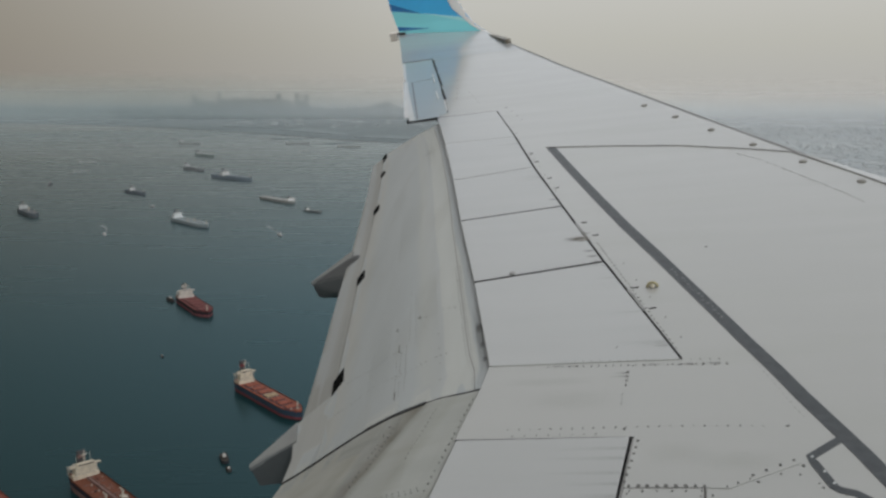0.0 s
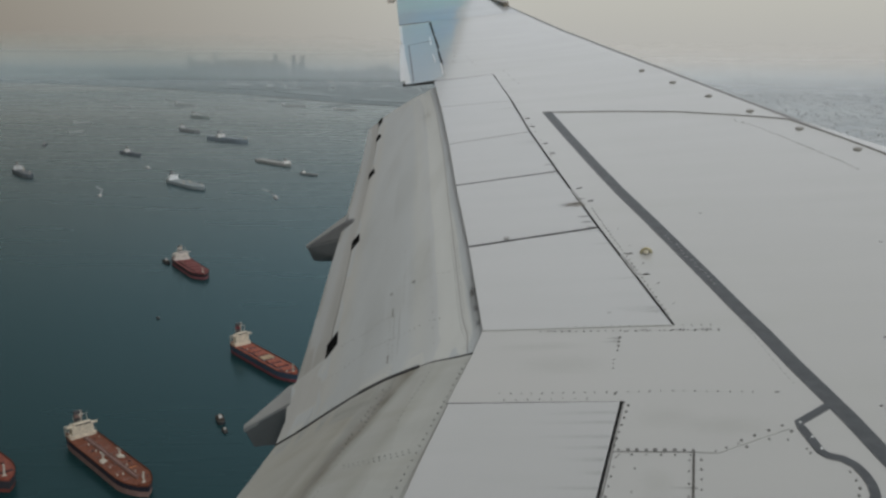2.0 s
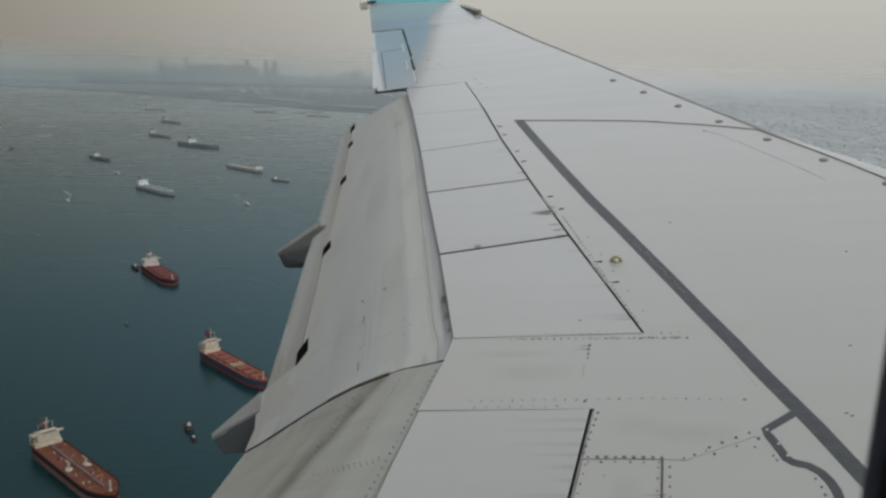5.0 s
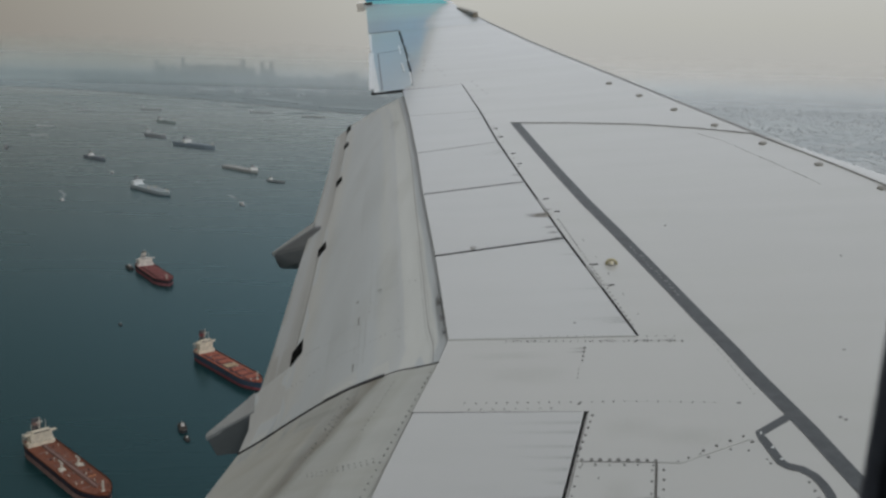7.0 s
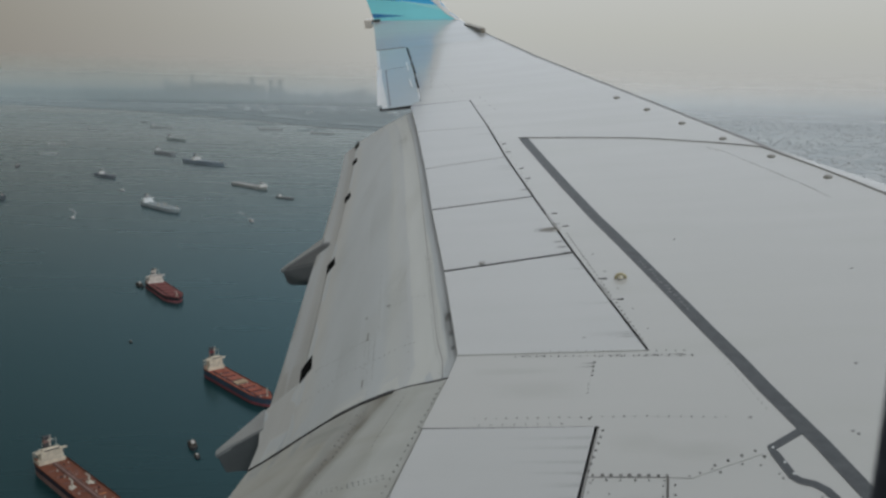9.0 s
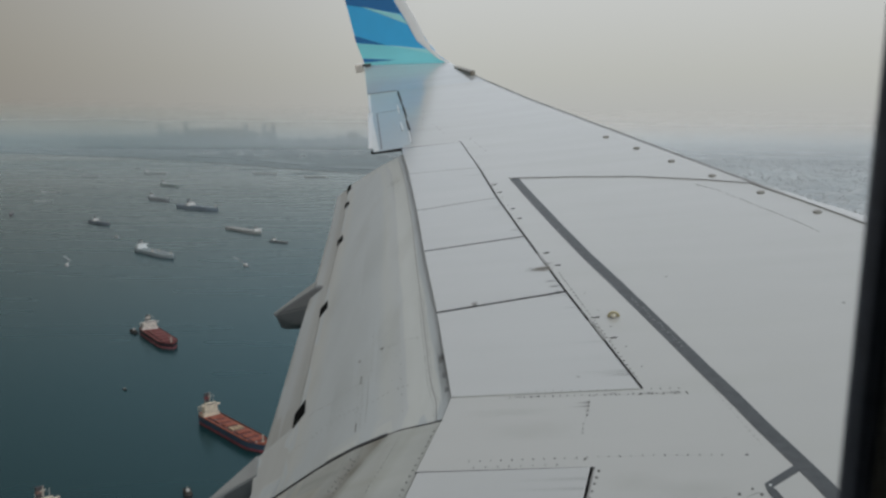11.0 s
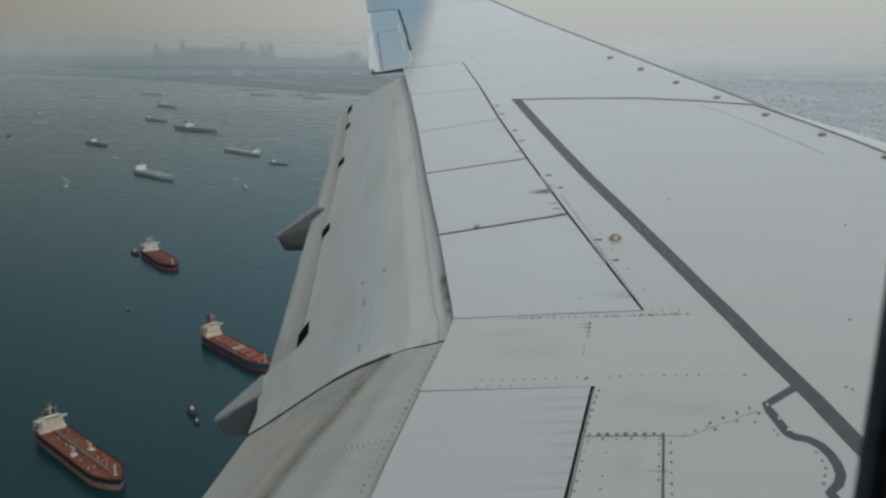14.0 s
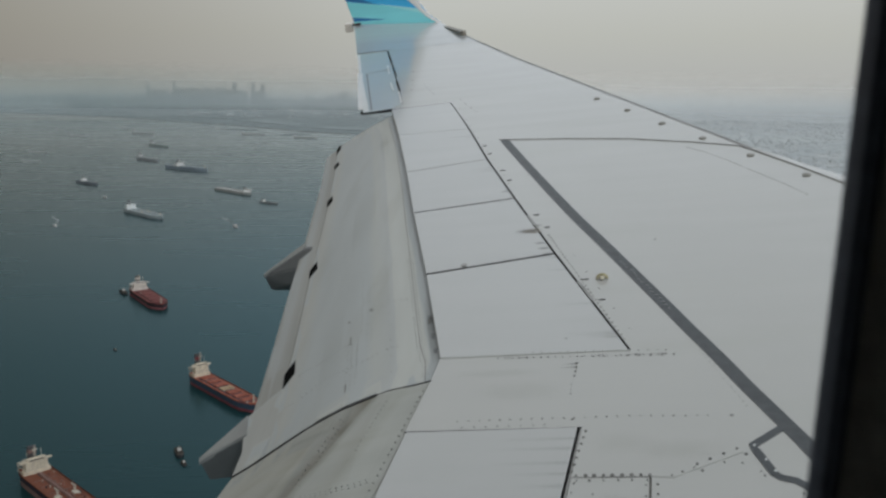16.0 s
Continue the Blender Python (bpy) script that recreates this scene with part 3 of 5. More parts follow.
# rounded nose along the leading edge
def nose(ys, radius):
    bm = bmesh.new()
    rows = []
    for y in ys:
        x = lerp_table(LE, y)
        k = radius * max(0.35, 1 - (y - 8) / 14)
        z = 0.03 * max(0, (y - 15.6) / 1.7) ** 1.3
        rows.append([(x - 0.032, y, z + 0.004), (x + 0.3 * k, y, z - 0.1 * k), (x + 0.8 * k, y, z - 0.6 * k), (x + k, y, z - 1.6 * k), (x + 0.5 * k, y, z - 3.0 * k), (x - 0.5 * k, y, z - 4.0 * k)])
    grid(bm, rows)
    return bm


part("leading_edge", nose((9.70, 10.644, 12.097, 14.112, 15.6, 16.6, 17.25), 0.06), M_DARK_GREY, wing, "dark brown-grey leading edge", smooth=True)
# pale slat in front of the dark line, inboard
bm = bmesh.new()
rows = []
for y, w_, off in ((2.0, 0.13, 0.052), (6.0, 0.12, 0.072), (8.0, 0.115, 0.090), (8.46, 0.11, 0.092), (8.847, 0.10, 0.048), (9.217, 0.07, 0.034), (9.69, 0.02, 0.015)):
    x = lerp_table(LE, y)
    rows.append([(x - off, y, 0.0045), (x + 0.5 * w_, y, 0.004), (x + 0.85 * w_, y, -0.006), (x + w_, y, -0.03), (x + 0.9 * w_, y, -0.10), (x, y, -0.2)])
grid(bm, rows)
part("slat", bm, M_PAINT, wing, "pale painted slat edge", smooth=True)

# spoilers
bounds = [((-6.425, 6.354), (-5.255, 6.348)), ((-6.698, 7.548), (-5.739, 7.764)), ((-7.0, 8.771), (-6.119, 8.939)), ((-7.248, 9.842), (-6.461, 10.029)),
          ((-7.554, 11.079), (-6.757, 11.074)), ((-7.839, 12.15), (-7.104, 12.20))]
side = [0.002, 0.014, 0.011, 0.006, 0.004, 0.004]
for i, (a, b) in enumerate(zip(bounds, bounds[1:])):
    q = [a[0], a[1], b[1], b[0]]
    p = inset(q, [side[i], 0.014 if i < 4 else 0.010, side[i + 1], 0.0])
    plate("spoiler", p, M_SPOILER, wing, top=0.002, bevel=0.004)
plate("ground_spoiler", inset([(-6.512, 5.5965), (-5.562, 5.5965), (-5.633, 5.099), (-5.677, 4.786), (-5.79, 3.9), (-5.97, 2.0), (-6.9, 2.0), (-6.57, 5.119)], [0.003, 0.011, 0.012, 0.012, 0.012, 0, 0, 0]),
      M_SPOILER, wing, top=0.004, bevel=0.005)

part("gap_seal", ribbon(bmesh.new(), [(-5.553, 5.585), (-5.624, 5.10), (-5.668, 4.786), (-5.782, 3.9), (-5.95, 2.3)], 0.010, -0.03, 0.000), M_LINE, wing, "grey rubber seal in the gap")
for a, b in (((-5.572, 7.29), (-5.471, 6.995)), ((-5.987, 8.53), (-5.893, 8.25))):
    part("gap_seal", ribbon(bmesh.new(), [a, b], 0.020, -0.02, 0.0012), M_LINE, wing, "grey rubber seal in the gap")
# aileron with its tab
tab = [(-8.593, 14.174), (-8.24, 14.309), (-8.02, 13.44), (-7.77, 12.40), (-7.80, 12.245), (-8.114, 12.24)]
ail = [(x - 0.012, y) for x, y in AIL_HINGE] + [(-8.60, 15.585)] + AIL_TE[::-1] + [(-7.80, 12.235)]
aileron = plate("aileron", ail, M_AILERON, wing, top=-0.006, bevel=0.004)
bm = bmesh.new()
ribbon(bm, [(-8.114, 12.24), (-8.593, 14.174), (-8.27, 14.297)], 0.022, -0.008, -0.003)
part("seam", bm, M_LINE, aileron)
part("seam", ribbon(bmesh.new(), [(-9.04, 15.57), (-8.58, 15.60)], 0.025, -0.004, 0.0025), M_LINE, aileron)
part("tab", prism(bmesh.new(), [(-9.03, 15.48), (-8.60, 13.84), (-8.205, 12.18), (-8.135, 12.19), (-8.57, 13.80), (-9.018, 15.48)], -0.012, -0.003), M_PALE, aileron, "white trailing tab")
# raised black strips stand in for the shade inside the hinge slots
for a, b in (((-8.530, 15.48), (-8.317, 14.677)), ((-8.271, 14.5), (-8.083, 13.79)), ((-8.035, 13.55), (-7.896, 13.02))):
    part("hinge_slot", ribbon(bmesh.new(), [a, b], 0.027, -0.004, 0.005), M_GAP, aileron, "black strip painted in for an open hinge slot")
for a, b in (((-8.36, 14.55), (-8.23, 14.02)), ((-8.11, 13.5), (-7.99, 13.05)), ((-7.90, 12.98), (-7.77, 12.42))):
    part("hinge_cover", ribbon(bmesh.new(), [a, b], 0.02, -0.004, 0.002), M_PALE, aileron, "white hinge cover")
for q_ in ([(-9.035, 15.50), (-8.99, 15.50), (-8.72, 14.38), (-8.755, 14.38)], [(-8.74, 14.25), (-8.665, 14.22), (-8.24, 12.32), (-8.30, 12.32)]):
    part("tab_edge", prism(bmesh.new(), q_, -0.010, -0.001), M_WHITE, aileron, "bright white tab edge")
# dark wedge added for the gap's shade between aileron and flap
part("end_rib", prism(bmesh.new(), [(-7.80, 12.228), (-8.25, 12.205), (-8.20, 12.228)], -0.05, -0.008), M_GAP, aileron, "dark wedge painted for the gap's shade")


def tip_z(x, y):
    t = max(0.0, (y - 15.6) / 1.7)
    a, b = lerp_table(LE, y), lerp_table([(-9.058, 15.58), (-9.47, 17.3)], y)
    return t ** 1.3 * (0.03 + 0.13 * (a - x) / (a - b))


bm = bmesh.new()
rows, rows2 = [], []
for k in range(9):
    y = 15.585 + 1.677 * k / 8
    a, b = lerp_table(LE, y), lerp_table([(-9.058, 15.58), (-9.47, 17.3)], y)
    xs = [a + (b - a) * j / 8 for j in range(9)]
    rows.append([(x, y, 0.0015 + tip_z(x, y)) for x in xs])
    rows2.append([(x, y, tip_z(x, y) - 0.02 - 0.10 * math.sin(math.pi * j / 8)) for j, x in enumerate(xs)])
grid(bm, rows)
grid(bm, rows2)
bmesh.ops.remove_doubles(bm, verts=bm.verts, dist=0.0001)
part("wing_tip", bm, M_TIP, wing, smooth=True)

# ---- winglet
WLE = [(-7.955, 0.03), (-8.11, 0.14), (-8.33, 0.45), (-8.50, 0.86), (-8.66, 1.18), (-9.40, 2.45)]
WTE = [(-9.47, 0.17), (-9.49, 0.22), (-9.57, 0.5), (-9.60, 0.66), (-9.68, 1.19), (-9.96, 2.45)]


def wl_y(z):
    return 17.27 + 0.25 * z + 0.03 * min(1, z / 0.3)


winglet = part("winglet", bmesh.new(), M_BLUE, wing, "blue and teal striped winglet")
bm = bmesh.new()
inner, outer = [], []
for k in range(13):
    t = k / 12
    zl, zt = -0.03 + 2.48 * t, 0.10 + 2.35 * t
    a, b = lerp_table(WLE, zl), lerp_table(WTE, zt)
    row, row2 = [], []
    for j in range(9):
        s = j / 8
        x, z = a + (b - a) * s, zl + (zt - zl) * s
        row.append((x, wl_y(z), z))
        row2.append((x, wl_y(z) + 0.012 + 0.07 * math.sin(math.pi * min(1, s * 1.15) ** 0.8) * (1 - 0.5 * t), z))
    inner.append(row)
    outer.append(row2)
grid(bm, inner)
grid(bm, outer)
bmesh.ops.recalc_face_normals(bm, faces=bm.faces)
bm.to_mesh(winglet.data)
bm.free()


def decal(name, xz, mat, lift=0.004):
    """A painted field on the winglet's inboard face."""
    bm = bmesh.new()
    lo = [bm.verts.new((x, wl_y(z) + 0.002, z)) for x, z in xz]
    hi = [bm.verts.new((x, wl_y(z) - lift, z)) for x, z in xz]
    bm.faces.new(hi)
    for i in range(len(xz)):
        j = (i + 1) % len(xz)
        bm.faces.new((lo[i], lo[j], hi[j], hi[i]))
    return part(name, bm, mat, winglet)


decal("dark_blue_field", [(-9.68, 1.19), (-8.72, 0.93), (-8.86, 1.2), (-9.48, 2.44), (-9.955, 2.44)], M_DBLUE)
decal("teal_wedge", [(-9.42, 1.13), (-8.73, 0.915), (-8.62, 0.74)], M_CYAN, 0.006)
decal("dark_wedge", [(-9.60, 0.66), (-9.585, 0.54), (-9.04, 0.435)], M_DBLUE)
decal("teal_field", [(-9.575, 0.53), (-9.02, 0.43), (-8.35, 0.27), (-8.08, 0.10), (-7.99, 0.01), (-9.46, 0.13), (-9.50, 0.27)], M_TEAL)
decal("pale_stripe", [(-9.02, 0.44), (-8.35, 0.30), (-8.14, 0.17), (-8.40, 0.25)], M_CYAN, 0.006)
decal("dark_root_wedge", [(-9.497, 0.265), (-9.478, 0.195), (-8.9, 0.175)], M_DBLUE, 0.006)
bm = bmesh.new()
grid(bm, [[(lerp_table(WLE, z) + dx, wl_y(z) + dy, z) for dx, dy in ((-0.02 - 0.15 * max(0, min(1, z / 0.5)), -0.008), (-0.05, -0.010), (0.008, 0.0), (0.0, 0.05))] for z in (-0.02, 0.06, 0.14, 0.3, 0.45, 0.86, 1.18, 1.8, 2.44)])
part("white_edge", bm, M_WHITE, winglet, "white leading edge", smooth=True)

# tip lamps
lamp = part("tip_lamp", prism(bmesh.new(), [(-7.36, 16.09), (-7.385, 16.04), (-7.43, 16.03), (-7.46, 16.08), (-7.80, 16.78), (-7.84, 16.98), (-7.74, 16.88)], -0.03, lambda x, y: 0.018 + 0.062 * max(0.0, (16.98 - y) / 0.95) ** 0.7, 0.012), M_HOUSING, wing, "grey-brown lamp housing")
bm = bmesh.new()
box(bm, -9.60, -9.47, 17.14, 17.26, 0.06, 0.205, 0.016)
part("tail_lamp", bm, M_LENS, wing, "small pale strobe lamp")
bm = bmesh.new()
box(bm, -9.47, -9.33, 17.17, 17.24, 0.155, 0.185, 0.004)
part("lamp_bracket", bm, M_DARK_GREY, wing)

# ---- flaps
PROF_IN = [(-0.035, 0.0), (-0.064, 0.08), (-0.091, 0.18), (-0.156, 0.30), (-0.226, 0.42), (-0.342, 0.57), (-0.479, 0.72), (-0.612, 0.86), (-0.731, 1.0)]
PROF_OUT = [(-0.060, 0.0), (-0.154, 0.28), (-0.245, 0.51), (-0.351, 0.75), (-0.455, 1.0)]
STE_X = [(-6.4395, 6.15)] + STE


def flap_pt(s, y, lift=0.0):
    t = (y - 6.15) / 5.93
    x = lerp_table(STE_X, y) - 0.012 - s * (1.47 + (0.85 - 1.47) * t)
    z = lerp_table(PROF_IN, s) * (1 - t) + lerp_table(PROF_OUT, s) * t
    return (x, y, z + lift)


def inflap_pt(s, y, lift=0.0):
    x = -6.452 - 0.145 * (6.15 - y) - s * (1.46 + 0.015 * (6.15 - y))
    return (x, y, lerp_table(PROF_IN, s) + lift)


def slab(bm, fn, ss, ys, thick=0.05, share=None):
    """A curved plate over the surface fn(s, y)."""
    top = [[fn(s, y) for s in ss] for y in ys]
    low = [[fn(s, y, -thick) for s in ss] for y in ys]
    chord = bm.verts.layers.float.get("chord") or bm.verts.layers.float.new("chord")
    for r in grid(bm, top):
        for v, s in zip(r, ss):
            v[chord] = s if share is None else share
    grid(bm, low)
    for e in (0, -1):
        grid(bm, [top[e], low[e]])
        grid(bm, [[r[e] for r in top], [r[e] for r in low]])
    bmesh.ops.remove_doubles(bm, verts=bm.verts, dist=0.0001)


def steps(a, b, n):
    return [a + (b - a) * k / n for k in range(n + 1)]



flap_aft = 0.86
bm = bmesh.new()
slab(bm, flap_pt, steps(-0.06, flap_aft, 23), steps(6.165, 12.07, 24))
# the inboard end reaches further aft, cut off aslant over the track fairing
FLAP_END = [(1.0, 6.165), (1.076, 6.72), (1.073, 6.88), (0.866, 6.985)]
slab(bm, lambda u, y, l=0.0: flap_pt(flap_aft - 0.002 + u * (lerp_table(FLAP_END, y) - flap_aft + 0.002), y, l), steps(0, 1, 5), [6.165, 6.44, 6.72, 6.80, 6.88, 6.935, 6.985], share=0.87)
flap = part("outboard_flap", bm, M_FLAP, wing, "grey lowered trailing edge flap", smooth=True)
bm = bmesh.new()
slab(bm, lambda s, y, l=0.0: flap_pt(s, y, l - 0.012 - 0.10 * max(0, s - 0.87)), steps(0.868, 1.062, 6), steps(6.92, 12.05, 12), 0.03)
part("aft_flap", bm, M_AFT, flap, "stained aft flap strip", smooth=True)


SEAM = [(0.033, 6.17), (0.068, 6.45), (0.076, 6.66), (0.075, 7.59), (0.064, 8.33), (0.052, 9.5), (0.050, 11.9)]
bm = bmesh.new()
slab(bm, lambda s, y, l=0.0: flap_pt(s + lerp_table(SEAM, y), y, l + 0.003), [-0.002, 0.002], steps(6.17, 11.9, 26), 0.004)
part("seam", bm, M_LINE, flap)
# black plates stand in for the shaded openings along the rear of the flap
for yc, h in ((7.13, 0.155), (8.80, 0.13), (10.36, 0.12), (11.42, 0.10), (11.97, 0.15)):
    bm = bmesh.new()
    q = [flap_pt(0.838 + ds, yc + dy, 0.006) for ds, dy in ((0.030, -1.0 * h), (0.042, 0.25 * h), (-0.016, 1.0 * h), (-0.034, -0.25 * h))]
    prism(bm, [(x, y) for x, y, z in q], lambda x, y: min(q, key=lambda v: (v[0] - x) ** 2 + (v[1] - y) ** 2)[2] - 0.01, lambda x, y: min(q, key=lambda v: (v[0] - x) ** 2 + (v[1] - y) ** 2)[2])
    part("opening", bm, M_BLACK, flap, "black plate painted in for a slot opening")
# grime on the flap beside the gap, and faint smears
for s0, s1, y0, y1, mat_ in ((-0.02, 0.03, 6.17, 7.35, M_SOFTGRIME), (-0.005, 0.024, 6.84, 7.00, M_GRIME), (-0.005, 0.018, 6.64, 6.74, M_SOFTGRIME), (-0.005, 0.016, 6.46, 6.55, M_SOFTGRIME), (0.22, 0.36, 6.7, 8.3, M_BLOT), (0.30, 0.5, 8.2, 10.3, M_BLOT), (0.12, 0.22, 10.4, 11.9, M_BLOT),
                             (0.5, 0.62, 6.4, 7.6, M_BLOT), (0.05, 0.3, 11.05, 11.25, M_BLOT)):
    bm = bmesh.new()
    grid(bm, [[flap_pt(a, y, 0.0035) for a in steps(s0, s1, 4)] for y in steps(y0, y1, 8)])
    part("grime_patch", bm, mat_, flap, "faint grey grime")
# seal along the inboard end
bm = bmesh.new()
for s0, s1, w in ((0.0, 0.25, 0.012), (0.25, 0.55, 0.03), (0.55, 0.88, 0.016), (0.88, 1.0, 0.008)):
    slab(bm, lambda s, y, l=0.0: flap_pt(s, y, l + 0.004), steps(s0, s1, 4), [6.150, 6.150 + w], 0.03)
part("end_seal", bm, M_GAP, flap, "black rubber end seal")

bm = bmesh.new()
slab(bm, inflap_pt, steps(-0.05, 1.0, 25), steps(3.2, 6.145, 10))
inflap = part("inboard_flap", bm, M_FLAP_IN, wing, "stained grey inboard flap", smooth=True)
# fixed cover plate that overlaps it, ending at a slanting lip
bm = bmesh.new()
rows, low = [], []
for y in steps(3.6, 6.14, 9):
    send = 0.24 + (6.15 - y) * 0.21
    rows.append([inflap_pt(send * k / 6, y, 0.004 + 0.006 * k / 6) for k in range(7)])
    low.append([inflap_pt(send * k / 6, y, -0.02) for k in range(7)])
grid(bm, rows)
grid(bm, [[r[-1] for r in rows], [r[-1] for r in low]])
grid(bm, [rows[-1], low[-1]])
part("cover_plate", bm, M_FLAP_IN, inflap, smooth=False)
# ---- flap track fairings
def fairing(pts, ridge, label):
    bm = bmesh.new()
    for p in pts:
        bm.verts.new(p)
    bmesh.ops.convex_hull(bm, input=bm.verts)
    bmesh.ops.bevel(bm, geom=list(bm.edges), offset=0.012, segments=2, affect="EDGES")
    f = part("flap_track_fairing", bm, M_FAIRING, wing, label)
    # thin plate added for the lit top of the fairing
    bm = bmesh.new()
    (a, b, c, d) = ridge
    lo = [bm.verts.new(Vector(p) - Vector((0, 0, 0.03))) for p in ridge]
    hi = [bm.verts.new(p) for p in ridge]
    bm.faces.new(hi)
    bm.faces.new(lo[::-1])
    for i in range(4):
        bm.faces.new((lo[i], lo[(i + 1) % 4], hi[(i + 1) % 4], hi[i]))
    part("ridge", bm, M_RIDGE_LIT, f, "fairing top painted paler as if lit")


fairing([(-7.98, 6.62, -0.735), (-8.357, 6.55, -0.904), (-8.317, 6.55, -1.078), (-8.155, 6.577, -1.076), (-7.91, 6.617, -1.073), (-7.6, 6.72, -0.75), (-7.3, 6.95, -0.70), (-7.3, 6.95, -1.05),
         (-8.30, 6.72, -1.06), (-8.05, 6.88, -0.80)],
        [(-7.98, 6.63, -0.73), (-8.352, 6.545, -0.898), (-8.352, 6.565, -0.880), (-8.05, 6.87, -0.735)], "flap track fairing tip painted dark grey with its shade")
fairing([(-8.31, 9.42, -0.565), (-8.784, 9.42, -0.828), (-8.744, 9.42, -0.985), (-8.69, 9.38, -0.985), (-8.50, 9.3, -0.90), (-7.6, 9.1, -0.50), (-7.6, 9.7, -0.50), (-7.6, 9.15, -0.9), (-7.6, 9.65, -0.9),
         (-8.72, 9.56, -0.96), (-8.33, 9.7, -0.64)],
        [(-8.30, 9.42, -0.56), (-8.785, 9.415, -0.822), (-8.785, 9.435, -0.812), (-8.32, 9.56, -0.548)], "flap track fairing tip painted dark grey with its shade")

# ---- paint lines, fittings and rivets on the skin
BAND = [(-6.335, 10.575), (-6.10, 9.87), (-5.825, 9.074), (-5.586, 8.404), (-5.364, 7.833), (-5.181, 7.343), (-5.022, 6.918), (-4.886, 6.546), (-4.759, 6.217), (-4.656, 5.924), (-4.555, 5.662), (-4.464, 5.425), (-4.388, 5.20), (-3.94, 3.9), (-3.4, 2.5)]
bm = bmesh.new()
ribbon(bm, BAND, 0.087, -0.002, 0.003)
part("walkway_line", bm, M_BAND, wing, "black walkway boundary line")
bm = bmesh.new()
ribbon(bm, [(-6.39, 10.590), (-5.7, 10.44), (-5.073, 10.265), (-4.5, 10.01), (-4.103, 9.801), (-3.997, 9.632), (-3.745, 9.217), (-3.535, 8.847), (-3.33, 8.46), (-1.9, 5.9), (0.1, 2.3)],
       [0.005, 0.005, 0.0055, 0.0065, 0.009, 0.013, 0.014, 0.014, 0.014, 0.014, 0.014], -0.002, 0.0085)
part("boundary_line", bm, M_LINE_PALE, wing, "thin dark grey boundary line")
bm = bmesh.new()
HOOK = [(-4.56, 5.565), (-4.725, 5.425), (-4.715, 5.385), (-4.66, 5.205), (-4.635, 5.178), (-4.575, 5.155), (-4.53, 5.11), (-4.503, 5.05), (-4.487, 4.98), (-4.487, 4.91), (-4.51, 4.85), (-4.555, 4.80), (-4.53, 4.70), (-4.45, 4.60)]
ribbon(bm, [(x + 0.016, y - 0.026) for x, y in HOOK], 0.044, -0.002, 0.0035)
part("hook_line", bm, M_BAND, wing, "black outline of the step area")
for k, (x, y) in enumerate(((-4.664, 5.287), (-4.637, 5.200), (-4.70, 5.40))):
    bm = bmesh.new()
    prism(bm, [(x - 0.008, y - 0.003), (x + 0.002, y - 0.008), (x + 0.007 + 0.002 * (k % 2), y + 0.004), (x - 0.002, y + 0.009)], 0.0, 0.0045)
    part("paint_chip", bm, M_PALE, wing, "pale chip in the black line")
for x, y in ((-4.141, 6.150), (-4.277, 5.508), (-4.30, 5.53), (-4.771, 5.659), (-5.642, 6.516), (-5.0, 7.9), (-3.9, 7.3)):
    bm = bmesh.new()
    prism(bm, [(x - 0.011, y - 0.002), (x, y - 0.005), (x + 0.009, y), (x - 0.001, y + 0.005)], -0.001, 0.0045)
    part("speck", bm, M_MARK, wing, "small dark speck")
rnd = random.Random(4)
for k in range(16):
    y = 7.55 - 0.048 * k
    x = lerp_table([(b[0], b[1]) for b in BAND[::-1]], y) + rnd.uniform(-0.012, 0.012)
    w_ = rnd.uniform(0.006, 0.013)
    bm = bmesh.new()
    ribbon(bm, [(x - w_, y + 0.006), (x + w_, y - 0.006)], 0.007, 0.002, 0.0045)
    part("lettering_bar", bm, M_MARK, wing)

def film_strip(name, x0, x1, y0, y1, z, mat, label):
    bm = bmesh.new()
    grid(bm, [[(x0, y0, z), (x1, y0, z)], [(x0, y1, z), (x1, y1, z)]])
    return part(name, bm, mat, wing, label)


for k in range(12):
    y = 5.52 - 0.10 * k - rnd.uniform(0, 0.03)
    x = lerp_table([(-5.97, 2.0), (-5.79, 3.9), (-5.677, 4.786), (-5.633, 5.099), (-5.562, 5.592)], y) - 0.014
    ln, w_ = rnd.uniform(0.12, 0.55), rnd.uniform(0.02, 0.05)
    film_strip("grime_streak", x - ln, x, y - w_ / 2, y + w_ / 2, 0.0062, M_STREAK, "soft grime streak")
for k in range(11):
    y = 6.5 + 4.6 * rnd.random() ** 1.4
    x = lerp_table(HINGE, y) - 0.02
    ln, w_ = rnd.uniform(0.12, 0.5), rnd.uniform(0.02, 0.06)
    film_strip("grime_streak", x - ln, x, y - w_ / 2, y + w_ / 2, 0.0045, M_STREAK, "soft grime streak")
for x, y, w_, ln in ((-5.05, 5.38, 0.22, 0.5), (-5.35, 5.45, 0.25, 0.4), (-5.9, 5.95, 0.25, 0.6), (-5.4, 4.95, 0.3, 0.2), (-6.05, 6.15, 0.12, 0.7)):
    film_strip("faint_stain", x - ln / 2, x + ln / 2, y - w_ / 2, y + w_ / 2, 0.0026, M_BLOT, "faint yellowish stain")
for x, y, w_, ln in ((-5.96, 8.20, 0.11, 0.26), (-5.90, 8.30, 0.05, 0.10), (-5.86, 7.96, 0.05, 0.12), (-5.83, 7.86, 0.05, 0.12), (-5.80, 7.76, 0.04, 0.10), (-6.2, 9.1, 0.05, 0.14)):
    film_strip("grime_patch", x - ln / 2, x + ln / 2, y - w_ / 2, y + w_ / 2, 0.0046, M_GRIME, "grey grime beside the gap")
